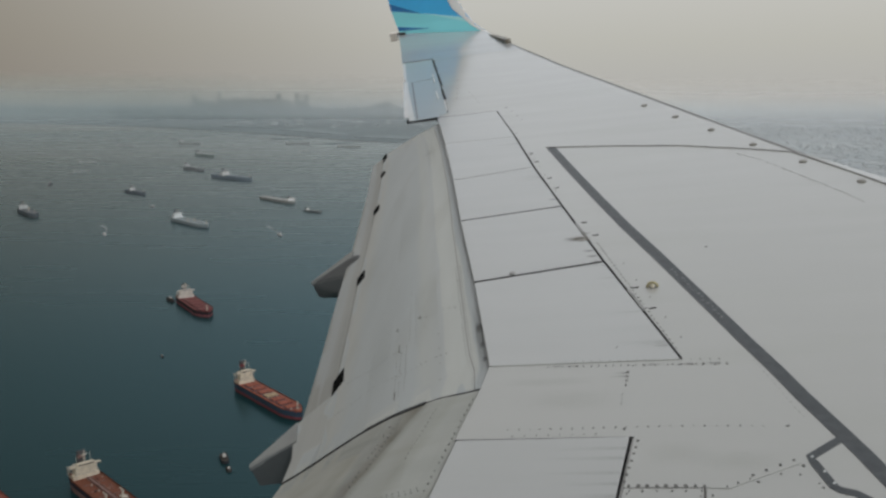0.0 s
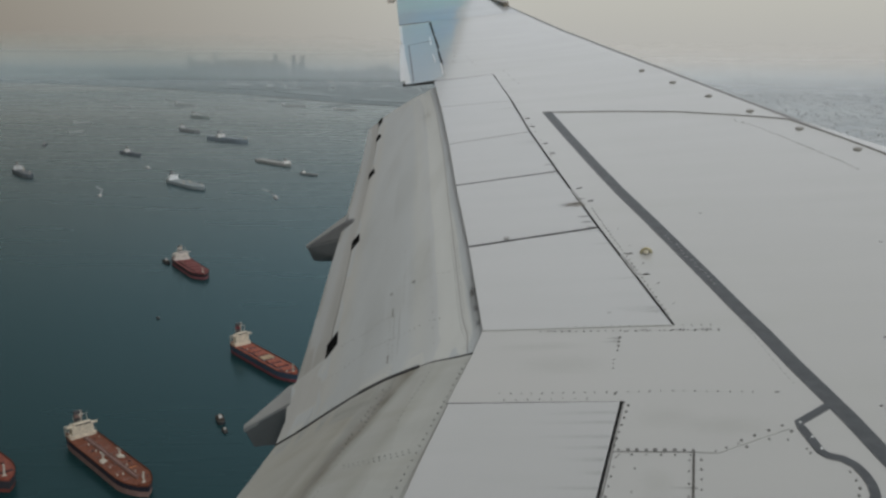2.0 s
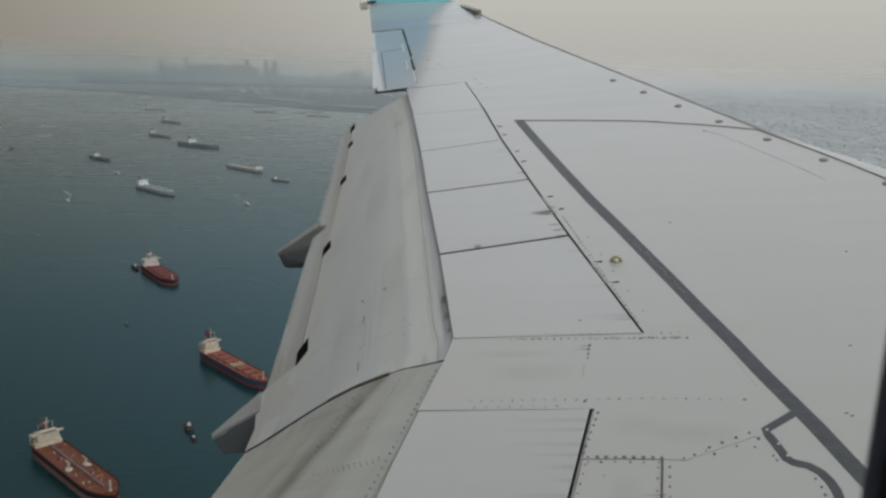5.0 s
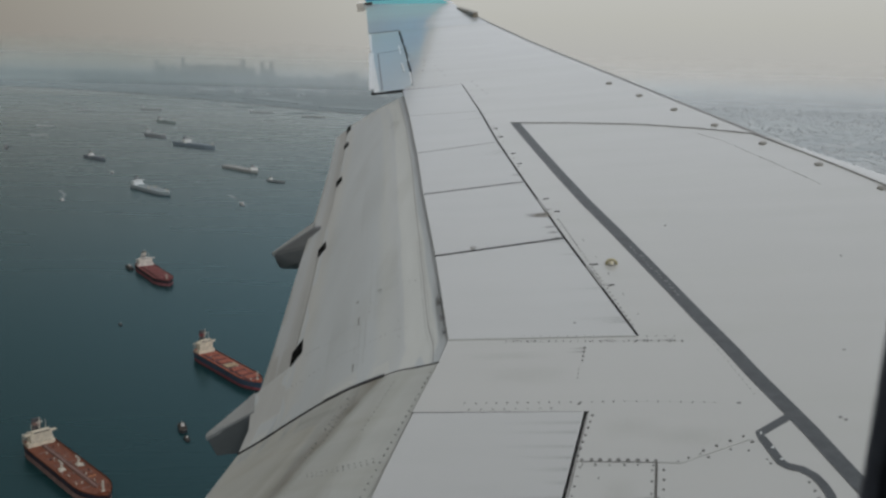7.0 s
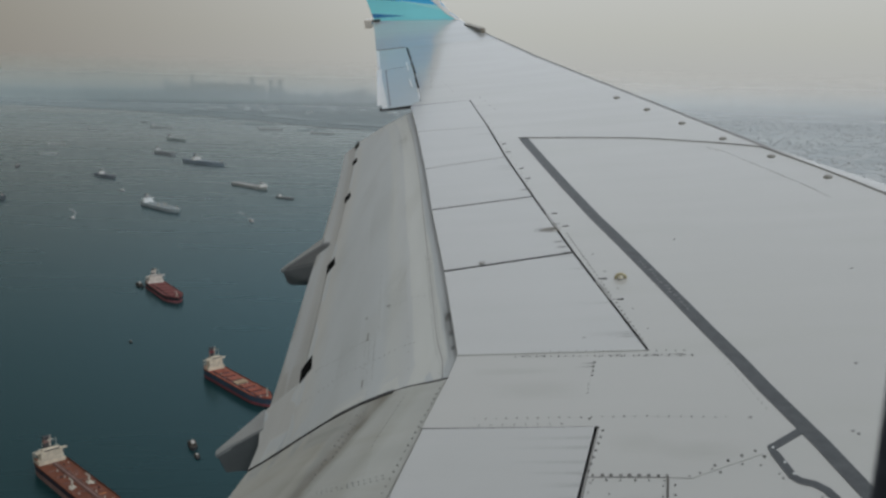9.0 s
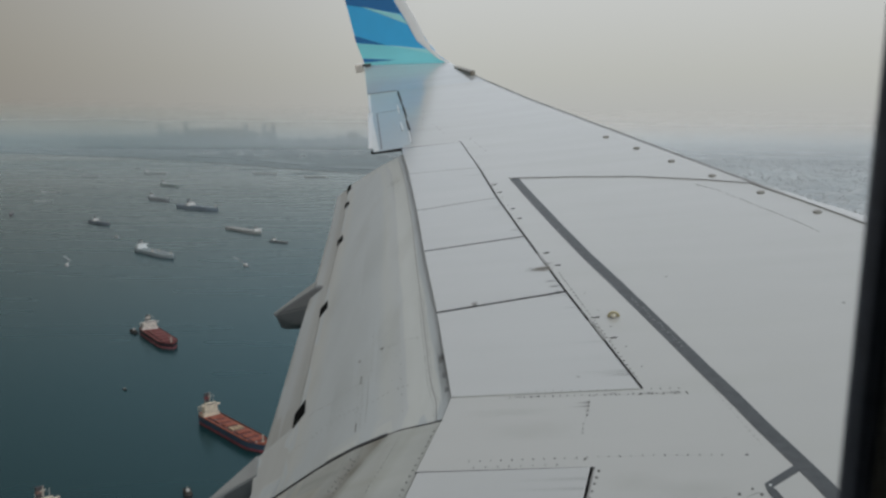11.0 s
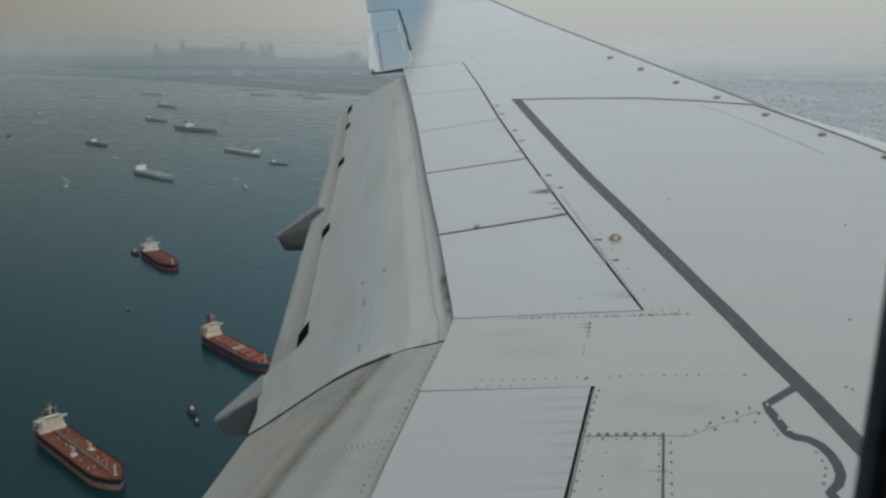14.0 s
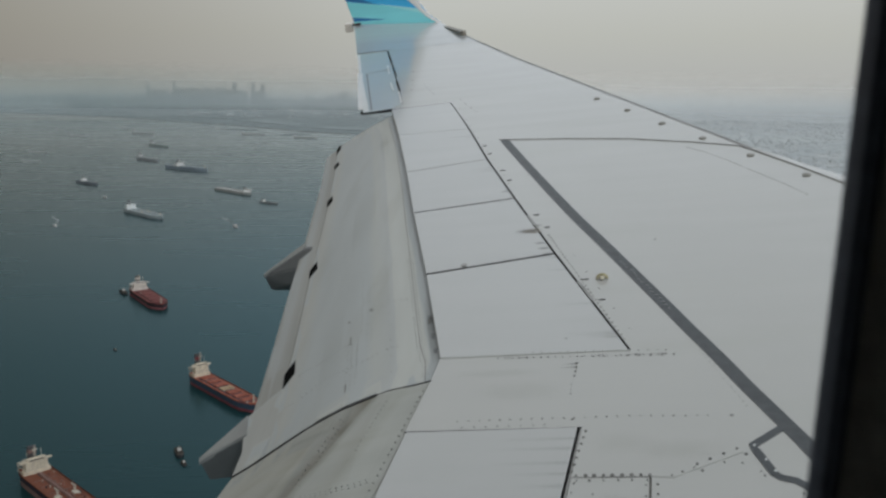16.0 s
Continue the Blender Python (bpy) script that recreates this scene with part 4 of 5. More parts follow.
# scuffed brownish patch of short dabs beside the hinge
for k in range(9):
    x, y = -5.985 + 0.013 * k + rnd.uniform(-0.004, 0.004), 8.20 + (0.028 if k % 2 else -0.022) + rnd.uniform(-0.012, 0.012)
    bm = bmesh.new()
    ribbon(bm, [(x - 0.016, y), (x + 0.016, y + 0.004)], rnd.uniform(0.014, 0.03), 0.001, 0.0052)
    part("scuff_mark", bm, M_SCUFF, wing, "brownish scuff in the paint")
bm = bmesh.new()
disc(bm, -6.421, 7.648, 0.024, 0.0, 0.010, 12, 0.006)
part("hinge_cap", bm, M_LINE_PALE, wing, "small round cap on the panel joint")
# round covers along the leading edge
for i, (x, y) in enumerate([(-5.365, 11.772), (-5.051, 11.224), (-4.731, 10.662), (-4.399, 10.098), (-4.052, 9.527), (-3.701, 8.951), (-3.36, 8.39)]):
    bm = bmesh.new()
    disc(bm, x, y, 0.036, -0.002, 0.006, 14, 0.010)
    part("round_cover", bm, M_COVER, wing, "small bronze-grey domed cover")

# bronze rope fitting: base plate with a half ring
bm = bmesh.new()
disc(bm, -5.405, 7.305, 0.030, -0.002, 0.003, 14)
part("rope_fitting", bm, M_COVER, wing, "bronze rope fitting")
bm = bmesh.new()
R_, r_ = 0.034, 0.010
rows = []
for k in range(13):
    a = math.pi * k / 12
    rows.append([(-5.405 + (R_ + r_ * math.cos(2 * math.pi * j / 8)) * math.cos(a), 7.30 + r_ * math.sin(2 * math.pi * j / 8), 0.004 + (R_ + r_ * math.cos(2 * math.pi * j / 8)) * math.sin(a)) for j in range(9)])
grid(bm, rows)
bmesh.ops.remove_doubles(bm, verts=bm.verts, dist=0.0001)
part("fitting_ring", bm, M_BRONZE, bpy.data.objects["rope_fitting"], "bronze half ring", smooth=True)
bm = bmesh.new()
disc(bm, -5.405, 7.30, 0.016, 0.004, 0.016, 10, 0.014)
part("fitting_boss", bm, M_PALEGOLD, bpy.data.objects["rope_fitting"], "pale boss inside the ring", smooth=True)


M_RIVET_TOP = material("rivet_head_grey", (0.145, 0.145, 0.14), rough=0.5, grain=0.2, grain_scale=3, random_tint=0.35)
disc_bm = bmesh.new()
disc(disc_bm, 0, 0, 1.0, -0.001, 0.0042, 8)
RIVET = bpy.data.meshes.new("rivet")
disc_bm.to_mesh(RIVET)
disc_bm.free()
RIVET.materials.append(M_RIVET_TOP)


def rivet_line(rows):
    """Single rivet heads along straight lines on the upper skin."""
    for a, b, n, r, *more in rows:
        jitter, skip = (more + [0.05, 0.04][len(more):])[:2]
        for k in range(n):
            if rnd.random() < skip:
                continue
            t = (k + rnd.uniform(-jitter, jitter)) / max(1, n - 1)
            rr = r * rnd.uniform(0.45, 0.78)
            ob = new("rivet", RIVET)
            ob.parent = wing
            ob.location = (a[0] + (b[0] - a[0]) * t, a[1] + (b[1] - a[1]) * t, 0)
            ob.scale = (rr, rr, 1)


rivet_line([((-6.10, 6.318), (-5.01, 6.285), 26, 0.0075), ((-5.95, 6.372), (-5.05, 6.335), 18, 0.005), ((-5.55, 6.296), (-5.01, 6.275), 9, 0.008)])
rivet_line([((-6.23, 5.680), (-5.30, 5.682), 17, 0.006), ((-5.24, 5.680), (-4.775, 5.657), 9, 0.006), ((-6.2, 5.62), (-5.75, 5.625), 8, 0.006), ((-5.60, 5.665), (-5.55, 5.663), 2, 0.012)])
rivet_line([((-5.578, 6.225), (-5.59, 6.09), 4, 0.011), ((-5.61, 6.0), (-5.614, 5.91), 3, 0.005)])
rivet_line([((-5.53, 5.56), (-5.60, 5.23), 7, 0.010), ((-5.59, 5.14), (-5.66, 4.72), 7, 0.008), ((-5.50, 5.06), (-5.54, 4.72), 5, 0.006)])
rivet_line([((-5.58, 5.198), (-5.22, 5.192), 9, 0.015), ((-5.58, 5.160), (-5.24, 5.155), 6, 0.008), ((-5.12, 5.185), (-5.01, 5.24), 3, 0.009), ((-4.97, 5.218), (-4.75, 5.335), 5, 0.011),
                         ((-4.99, 5.268), (-4.79, 5.378), 4, 0.010)])
rivet_line([((-5.245, 5.12), (-5.275, 4.70), 6, 0.008), ((-5.19, 5.12), (-5.215, 4.70), 7, 0.009)])
rivet_line([((-4.69, 5.17), (-4.60, 5.12), 2, 0.009), ((-4.56, 5.10), (-4.53, 4.98), 3, 0.009), ((-4.525, 4.93), (-4.57, 4.78), 4, 0.010), ((-4.78, 5.27), (-4.70, 5.20), 2, 0.008)])
rivet_line([((-5.80, 8.10), (-5.29, 6.48), 32, 0.0095, 0.02, 0.0), ((-5.60, 7.7), (-5.25, 6.6), 5, 0.006)])
rivet_line([((-6.97, 11.9), (-6.2, 9.3), 12, 0.008), ((-4.86, 6.31), (-4.683, 5.737), 14, 0.003)])
rivet_line([((-7.88, 14.0), (-7.73, 13.0), 5, 0.012), ((-7.6, 13.2), (-7.4, 12.7), 4, 0.010), ((-7.0, 12.3), (-6.75, 11.7), 4, 0.012)])
# short dirt tails drawn aft from single rivets
for x, y, ln in ((-5.580, 6.215, 0.10), (-5.583, 6.178, 0.12), (-5.20, 6.292, 0.12), (-5.06, 6.290, 0.14), (-5.42, 6.300, 0.08), (-5.87, 6.312, 0.10), (-5.98, 6.316, 0.07), (-5.22, 4.92, 0.14)):
    film_strip("grime_streak", x - ln, x, y - 0.010, y + 0.010, 0.0046, M_TAIL, "small dark dirt tail")
# bolts with short dark streaks at the spoiler hinge
for x, y in ((-5.511, 7.307), (-5.403, 6.997), (-5.808, 8.255), (-5.909, 8.526), (-6.191, 9.385), (-6.274, 9.658), (-6.442, 10.168), (-6.518, 10.433)):
    bm = bmesh.new()
    ribbon(bm, [(x - 0.034, y - 0.002), (x - 0.010, y), (x + 0.012, y + 0.002)], [0.002, 0.008, 0.010], -0.001, 0.005)
    part("hinge_bolt", bm, M_GAP, wing, "dark hinge bolt")
part("panel_seam", ribbon(bmesh.new(), [(-5.613, 5.183), (-5.215, 5.178)], 0.005, -0.001, 0.0035), M_LINE, wing, "thin grey panel seam")
part("panel_seam", ribbon(bmesh.new(), [(-5.220, 5.180), (-5.250, 4.77), (-5.285, 4.3)], 0.011, -0.001, 0.0035), M_DARK_GREY, wing, "dark panel seam")
part("panel_seam", ribbon(bmesh.new(), [(-5.215, 5.178), (-5.107, 5.170), (-4.996, 5.230), (-4.760, 5.352)], 0.004, -0.001, 0.0034), M_FAINT, wing, "faint grey panel seam")
LE_SEAM = [(-4.583, 9.906), (-4.408, 9.7), (-4.265, 9.451), (-4.083, 9.124), (-3.864, 8.724), (-3.769, 8.512)]
part("panel_seam", ribbon(bmesh.new(), [(-6.42, 6.350), (-5.26, 6.345)], 0.006, -0.001, 0.0045), M_FAINT, wing, "faint grey panel seam")
for (xa, ya), (xb, yb) in zip(LE_SEAM, LE_SEAM[1:]):
    for k in range(3):
        t0, t1 = (k + rnd.uniform(0.0, 0.3)) / 3, (k + rnd.uniform(0.55, 0.95)) / 3
        bm = ribbon(bmesh.new(), [(xa + (xb - xa) * t, ya + (yb - ya) * t) for t in (t0, t1)], rnd.uniform(0.0007, 0.0018), -0.001, 0.0032)
        part("panel_seam", bm, M_FAINT, wing, "faint worn panel seam")
# rivets of the inboard trailing edge and of the flaps
bm = bmesh.new()
for k in range(27):
    y = 6.05 - 0.055 * k
    x, y, z = inflap_pt(0.016 + 0.018 * k / 26, y + rnd.uniform(-0.008, 0.008), 0.006)
    disc(bm, x, y, 0.0056 * rnd.uniform(0.6, 1.1), z - 0.01, z + 0.004, 7)
tagged(part("rivet_pattern", bm, M_RIVET_PALE, wing, "rows of small dark rivets"), kind="stuff")
bm = bmesh.new()
for k in range(13):
    for dy in (0.014, -0.014):
        x, y, z = inflap_pt(0.055 + 0.022 * k + (0.01 if dy > 0 else 0), 5.25 + dy - 0.02 * math.sin(k * 0.3), 0.008)
        disc(bm, x, y, 0.0046 * rnd.uniform(0.5, 1.1), z - 0.012, z + 0.003, 6)
for s, n in ((0.352, 26), (0.385, 24), (0.17, 12)):
    for k in range(n):
        if rnd.random() < 0.15:
            continue
        x, y, z = inflap_pt(s + 0.0012 * k + rnd.uniform(-0.002, 0.002), 6.02 - 0.042 * k, 0.008)
        disc(bm, x, y, 0.0036 * rnd.uniform(0.5, 1.1), z - 0.012, z + 0.003, 6)
tagged(part("rivet_pattern", bm, M_RIVET_PALE, inflap, "rows of small dark rivets"), kind="stuff")
bm = bmesh.new()
dots = []
for s, y0, y1, n in ((0.402, 6.22, 7.05, 22), (0.432, 6.22, 7.0, 20), (0.455, 6.3, 6.95, 12), (0.387, 7.1, 8.0, 14), (0.22, 6.4, 8.0, 8)):
    dots += [(s, y0 + (y1 - y0) * k / n, 0.0036) for k in range(n)]
for y_, s0, s1, n in ((6.68, 0.16, 0.84, 26), (6.98, 0.44, 0.78, 18), (7.32, 0.12, 0.36, 7)):
    dots += [(s0 + (s1 - s0) * k / n, y_ + 0.02 * math.sin(k * 0.5), 0.0042) for k in range(n)]
for d_ in (-0.013, 0.014):
    dots += [(lerp_table(SEAM, 6.24 + 0.034 * k) + d_, 6.24 + 0.034 * k, 0.0036) for k in range(52)]
for s, y, r in dots:
    if rnd.random() < 0.12:
        continue
    x, y, z = flap_pt(s, y)
    disc(bm, x, y, r * rnd.uniform(0.6, 1.15), z - 0.01, z + 0.0035, 6)
tagged(part("rivet_pattern", bm, M_RIVET_PALE, flap, "rows of small dark rivets"), kind="stuff")
for s, y, ds, dy in ((0.452, 6.43, 0.003, 0.05), (0.447, 7.03, 0.003, 0.05), (0.468, 7.33, 0.006, 0.012), (0.33, 7.36, 0.010, 0.010)):
    bm = bmesh.new()
    slab(bm, lambda a, b, l=0.0: flap_pt(a, b, l + 0.004), [s - ds, s + ds], [y - dy, y + dy], 0.006)
    part("scuff_mark", bm, M_LINE, flap, "dark scuff mark")

# ============ cabin window round the camera ============
def rounded(x0, x1, z0, z1, r, n=10):
    pts = []
    for cx, cz, a0 in ((x1 - r, z1 - r, 0), (x0 + r, z1 - r, 90), (x0 + r, z0 + r, 180), (x1 - r, z0 + r, 270)):
        for k in range(n + 1):
            a = radians(a0 + 90 * k / n)
            pts.append((cx + r * math.cos(a), cz + r * math.sin(a)))
    return pts


WIN = [(x - (0.13 * max(0, 0.08 - z) ** 2 if x > 0 else 0), z) for x, z in rounded(-0.30, 0.2445, -0.40, 0.23, 0.13)]
OUT = []
for (x, z) in WIN:
    s = 0.9 / max(abs(x) / 1.0, abs(z) / 0.9)
    OUT.append((x * s, z * s))
window = empty("window_1", AIRCRAFT @ pose(0, 0.42, 0), "dark cabin window surround with a black rubber seal", "window", kind="structure")
bm = bmesh.new()
n = len(WIN)
rows = []
for prof in ((0.0, 0.08, 0.03), (0.0, 0.004, 0.0), (0.0, 0.035, -0.012), (0.0, 0.07, -0.016), (1.0, 0.0, -0.016)):
    f_, d_, y_ = prof
    ring_ = []
    for (x, z), (ox, oz) in zip(WIN + WIN[:1], OUT + OUT[:1]):
        v = Vector((x, z)).normalized()
        ring_.append((ox, y_, oz) if f_ else (x + v.x * d_, y_, z + v.y * d_))
    rows.append(ring_)
grid(bm, rows)
part("window_frame", bm, M_FRAME, window, "dark grey moulded surround", smooth=True)
bm = bmesh.new()
rows = []
for k in range(9):
    a = math.pi * 2 * k / 8
    rows.append([(x + 0.008 * (1 + math.cos(a)) * Vector((x, z)).normalized().x, -0.004 + 0.010 * math.sin(a), z + 0.008 * (1 + math.cos(a)) * Vector((x, z)).normalized().y) for x, z in WIN + WIN[:1]])
grid(bm, rows)
part("window_seal", bm, M_SEALR, window, "black rubber seal", smooth=True)
# outer wall with the opening through it
bm = bmesh.new()
grid(bm, [[(x * 1.30, 0.03, z * 1.30) for x, z in WIN + WIN[:1]], [(x * 1.50, 0.07, z * 1.50) for x, z in WIN + WIN[:1]], [(ox, 0.07, oz) for ox, oz in OUT + OUT[:1]]])
tagged(part("wall_outer", bm, M_PAINT), "grey fuselage skin round the window", "wall", kind="structure").matrix_world = AIRCRAFT @ pose(0, 0.42, 0)
for nm, a, b in (("wall_rear", (-1.0, -0.95), (-1.2, 0.4)), ("wall_front", (0.95, 1.0), (-1.2, 0.4))):
    bm = bmesh.new()
    box(bm, a[0], a[1], b[0], b[1], -0.95, 0.95)
    tagged(part(nm, bm, M_CABIN), "plain grey cabin lining", "wall", kind="structure").matrix_world = AIRCRAFT
bm = bmesh.new()
box(bm, -1.0, 1.0, -1.25, -1.2, -0.95, 0.95)
tagged(part("wall_aisle", bm, M_CABIN), "plain grey cabin lining", "wall", kind="structure").matrix_world = AIRCRAFT
bm = bmesh.new()
box(bm, -1.0, 1.0, -1.25, 0.4, -1.0, -0.95)
tagged(part("floor", bm, M_CABIN), "plain dark cabin floor", "floor", kind="structure").matrix_world = AIRCRAFT
bm = bmesh.new()
box(bm, -1.0, 1.0, -1.25, 0.4, 0.95, 1.0)
tagged(part("ceiling", bm, M_CABIN), "plain grey cabin ceiling", "ceiling", kind="structure").matrix_world = AIRCRAFT

# the fuselage's outer skin round the cabin, open where the window wall sits
bm = bmesh.new()
xs_ = [-9.0, -6.0, -3.0, -0.9, -0.3, 0.3, 0.9, 3.0, 6.0]
as_ = [radians(-180 + 10 * k) for k in range(37)]
ring_rows = [[bm.verts.new((x, -1.45 + 1.88 * math.cos(a), -0.3 + 1.88 * math.sin(a))) for a in as_] for x in xs_]
for i in range(len(xs_) - 1):
    for k in range(36):
        inside = abs(xs_[i] + xs_[i + 1]) < 1.3 and -27 < math.degrees(as_[k]) and math.degrees(as_[k + 1]) < 41
        if not inside:
            bm.faces.new((ring_rows[i][k], ring_rows[i + 1][k], ring_rows[i + 1][k + 1], ring_rows[i][k + 1]))
bmesh.ops.remove_doubles(bm, verts=bm.verts, dist=0.0001)
tagged(part("wall_fuselage", bm, M_PALE, smooth=True), "pale painted fuselage side round the cabin window", "wall", kind="structure").matrix_world = AIRCRAFT

# ============ ships ============
def ship_mats(hull, boot, deck, house):
    key = (hull, boot, deck, house)
    if key not in SHIP_MATS:
        tag = len(SHIP_MATS)
        SHIP_MATS[key] = [material("ship_%s_%d" % (nm, tag), c, rough=0.75, spec=0.3, grain=0.22, grain_scale=0.9, stain=0.5, stain_scale=0.30, stain_color=tuple(v * 0.5 for v in c))
                          for nm, c in zip(("hull", "boot", "deck", "house"), key)]
    return SHIP_MATS[key]


SHIP_MATS = {}
M_FUNNEL = material("ship_funnel", (0.05, 0.05, 0.055), rough=0.6, grain=0.2, grain_scale=1)
M_SHIPWHITE = material("ship_fittings", (0.46, 0.43, 0.37), rough=0.6, grain=0.15, grain_scale=1)
M_ORANGE = material("orange_deck_paint", (0.42, 0.15, 0.05), rough=0.6, grain=0.15, grain_scale=1)
M_BEIGE = material("beige_hatch", (0.36, 0.27, 0.17), rough=0.7, grain=0.2, grain_scale=1)
M_WAKE = material("wake_foam", (0.42, 0.46, 0.47), rough=0.7, grain=0.25, grain_scale=0.6, thin=0.55, patchy=0.25)


def hull_half(s, stern=0.78):
    """Half breadth, as a share, at s from the stern (0) to the bow (1)."""
    if s < 0.10:
        return stern + (1 - stern) * math.sin(s / 0.10 * math.pi / 2)
    if s < 0.78:
        return 1.0
    return math.cos((s - 0.78) / 0.22 * math.pi / 2) ** 0.75


def hull_band(bm, L, B, z0, z1, k0=1.0, k1=1.0, n=24):
    ring0, ring1 = [], []
    for side_ in (1, -1):
        ss = steps(0, 1, n) if side_ == 1 else steps(1, 0, n)[1:-1]
        for s in ss:
            h = hull_half(s) * B / 2 * side_
            ring0.append((L * (s - 0.5) * k0, h * k0, z0))
            ring1.append((L * (s - 0.5) * k1, h * k1, z1))
    a = [bm.verts.new(p) for p in ring0]
    b = [bm.verts.new(p) for p in ring1]
    m = len(a)
    for i in range(m):
        bm.faces.new((a[i], a[(i + 1) % m], b[(i + 1) % m], b[i]))
    return a, b


def ship(name, stern, bow, mats, kind, label, category="ship", freeboard=0.062, beam=0.165, hatches=7, house_at=0.09, wide=1.0, boot=0.30, beige=None, tall=1.0, funnel_red=True):
    """A ship from stern to bow at the waterline, with its parts. Sizes follow from its length."""
    a, b = Vector(stern) * SEA_K, Vector(bow) * SEA_K
    L = (b - a).length * wide
    c = (a + b) / 2
    hd = math.degrees(math.atan2(b.y - a.y, b.x - a.x))
    B, h = L * beam, L * freeboard
    m_h, m_b, m_d, m_s = ship_mats(*mats)
    top = empty(name, pose(c.x, c.y, SEA_Z, 0, 0, hd), label, category, group="ships at anchor")
    bm = bmesh.new()
    hull_band(bm, L, B, h * boot, h, 0.985, 1.0)
    part("hull", bm, m_h, top)
    bm = bmesh.new()
    a0, _ = hull_band(bm, L, B, -0.4, h * boot, 0.97, 0.985)
    part("boot_top", bm, m_b, top, "red lower hull")
    bm = bmesh.new()
    _, t1 = hull_band(bm, L, B, h * 0.9, h * 0.93, 0.99, 0.99)
    bm.faces.new(t1)
    part("deck", bm, m_d, top)
    bm = bmesh.new()
    hull_band(bm, L, B, h * 0.95, h * 1.04, 1.0, 1.003)
    hull_band(bm, L, B, h * 0.95, h * 1.04, 0.985, 0.985)
    part("bulwark", bm, m_h if kind not in ("tanker", "bulk") else m_d, top)
    near = c.length < 440
    fit_rnd = random.Random(int(L * 10))

    def blk(nm, s0, s1, w, z0, z1, mat, label="", y0=0.0, bev=0.0, parent=None):
        bb = bmesh.new()
        box(bb, L * (s0 - 0.5), L * (s1 - 0.5), (y0 - w / 2) * B, (y0 + w / 2) * B, h * z0, h * z1, bev)
        return part(nm, bb, mat, parent or top, label)

    def up(z):
        return 0.9 + (z - 0.9) * tall

    p = house_at
    if kind in ("tanker", "bulk", "cargo"):
        house = blk("superstructure", p - 0.03, p + 0.030, 0.66, 0.9, up(1.82), m_s, "cream deckhouse block", bev=L * 0.0015)
        blk("lower_deckhouse", p - 0.045, p + 0.034, 0.84, 0.9, up(1.2), m_s, "cream lower deckhouse")
        blk("bridge", p + 0.006, p + 0.034, 0.56, up(1.82), up(2.08), m_s, "cream wheelhouse", bev=L * 0.0015)
        blk("bridge_wing", p + 0.012, p + 0.030, 0.98, up(1.84), up(1.93), m_s, "narrow bridge wings across the beam")
        blk("bridge_windows", p + 0.0335, p + 0.0352, 0.50, up(1.93), up(2.02), M_FUNNEL, "dark bridge windows")
        blk("funnel", p - 0.052, p - 0.030, 0.24, 0.9, up(2.75), M_FUNNEL, "dark funnel", bev=L * 0.003)
        blk("funnel_band", p - 0.0525, p - 0.0295, 0.245, up(2.25), up(2.48), m_b if funnel_red else m_s, "red funnel band" if funnel_red else "pale funnel band")
        blk("mast", p + 0.010, p + 0.0145, 0.022, up(2.08), up(3.0), M_SHIPWHITE, "pale radar mast")
        blk("radar_arm", p + 0.010, p + 0.014, 0.18, up(2.62), up(2.70), M_SHIPWHITE)
        blk("foremast", 0.935, 0.943, 0.04, 0.9, 2.0, M_SHIPWHITE, "pale foremast")
        blk("mast_foot", 0.930, 0.948, 0.10, 0.9, 1.12, M_SHIPWHITE)
        blk("windlass", 0.93, 0.95, 0.3, 0.9, 1.1, m_d)
        for k, yy in ((0, -0.36), (1, 0.36)):
            blk("lifeboat", p - 0.03, p - 0.002, 0.06, 1.28, 1.42, M_SHIPWHITE if k else m_d, "small lifeboat", y0=yy * 1.16, bev=L * 0.002)
        if near:
            for z in (1.34, 1.58):
                for k in range(5):
                    blk("cabin_window", p + 0.0298, p + 0.0308, 0.035, z, z + 0.06, M_FUNNEL, "small dark cabin window", y0=-0.24 + 0.12 * k)
            for k in range(4):
                blk("deck_rail", p - 0.03 + 0.02 * k, p - 0.028 + 0.02 * k, 0.66, up(1.82), up(1.90), M_SHIPWHITE, "pale deck rail")
            for k in range(3):
                blk("antenna", p - 0.02 + 0.012 * k, p - 0.018 + 0.012 * k, 0.012, up(2.08), up(2.4 + 0.15 * k), M_SHIPWHITE, y0=-0.2 + 0.2 * k)
            for yy in (-0.42, 0.42):
                for k in range(4):
                    blk("rail_post", p - 0.062 + 0.016 * k, p - 0.0605 + 0.016 * k, 0.012, 0.95, up(1.62), M_SHIPWHITE, y0=yy)
                blk("poop_rail", p - 0.064, p - 0.010, 0.014, up(1.56), up(1.64), M_SHIPWHITE, "pale rail round the stern", y0=yy)
            blk("poop_rail", p - 0.064, p - 0.0615, 0.84, up(1.56), up(1.64), M_SHIPWHITE, "pale rail across the stern")
            for z in (1.25, 1.48, 1.70):
                blk("deck_edge", p - 0.032, p + 0.0335, 0.70, up(z), up(z + 0.035), M_SHIPWHITE, "thin deck edge round the deckhouse")
            for k in range(2):
                blk("stern_winch", p - 0.062, p - 0.052, 0.1, 0.9, 1.05, m_b, y0=-0.2 + 0.4 * k)
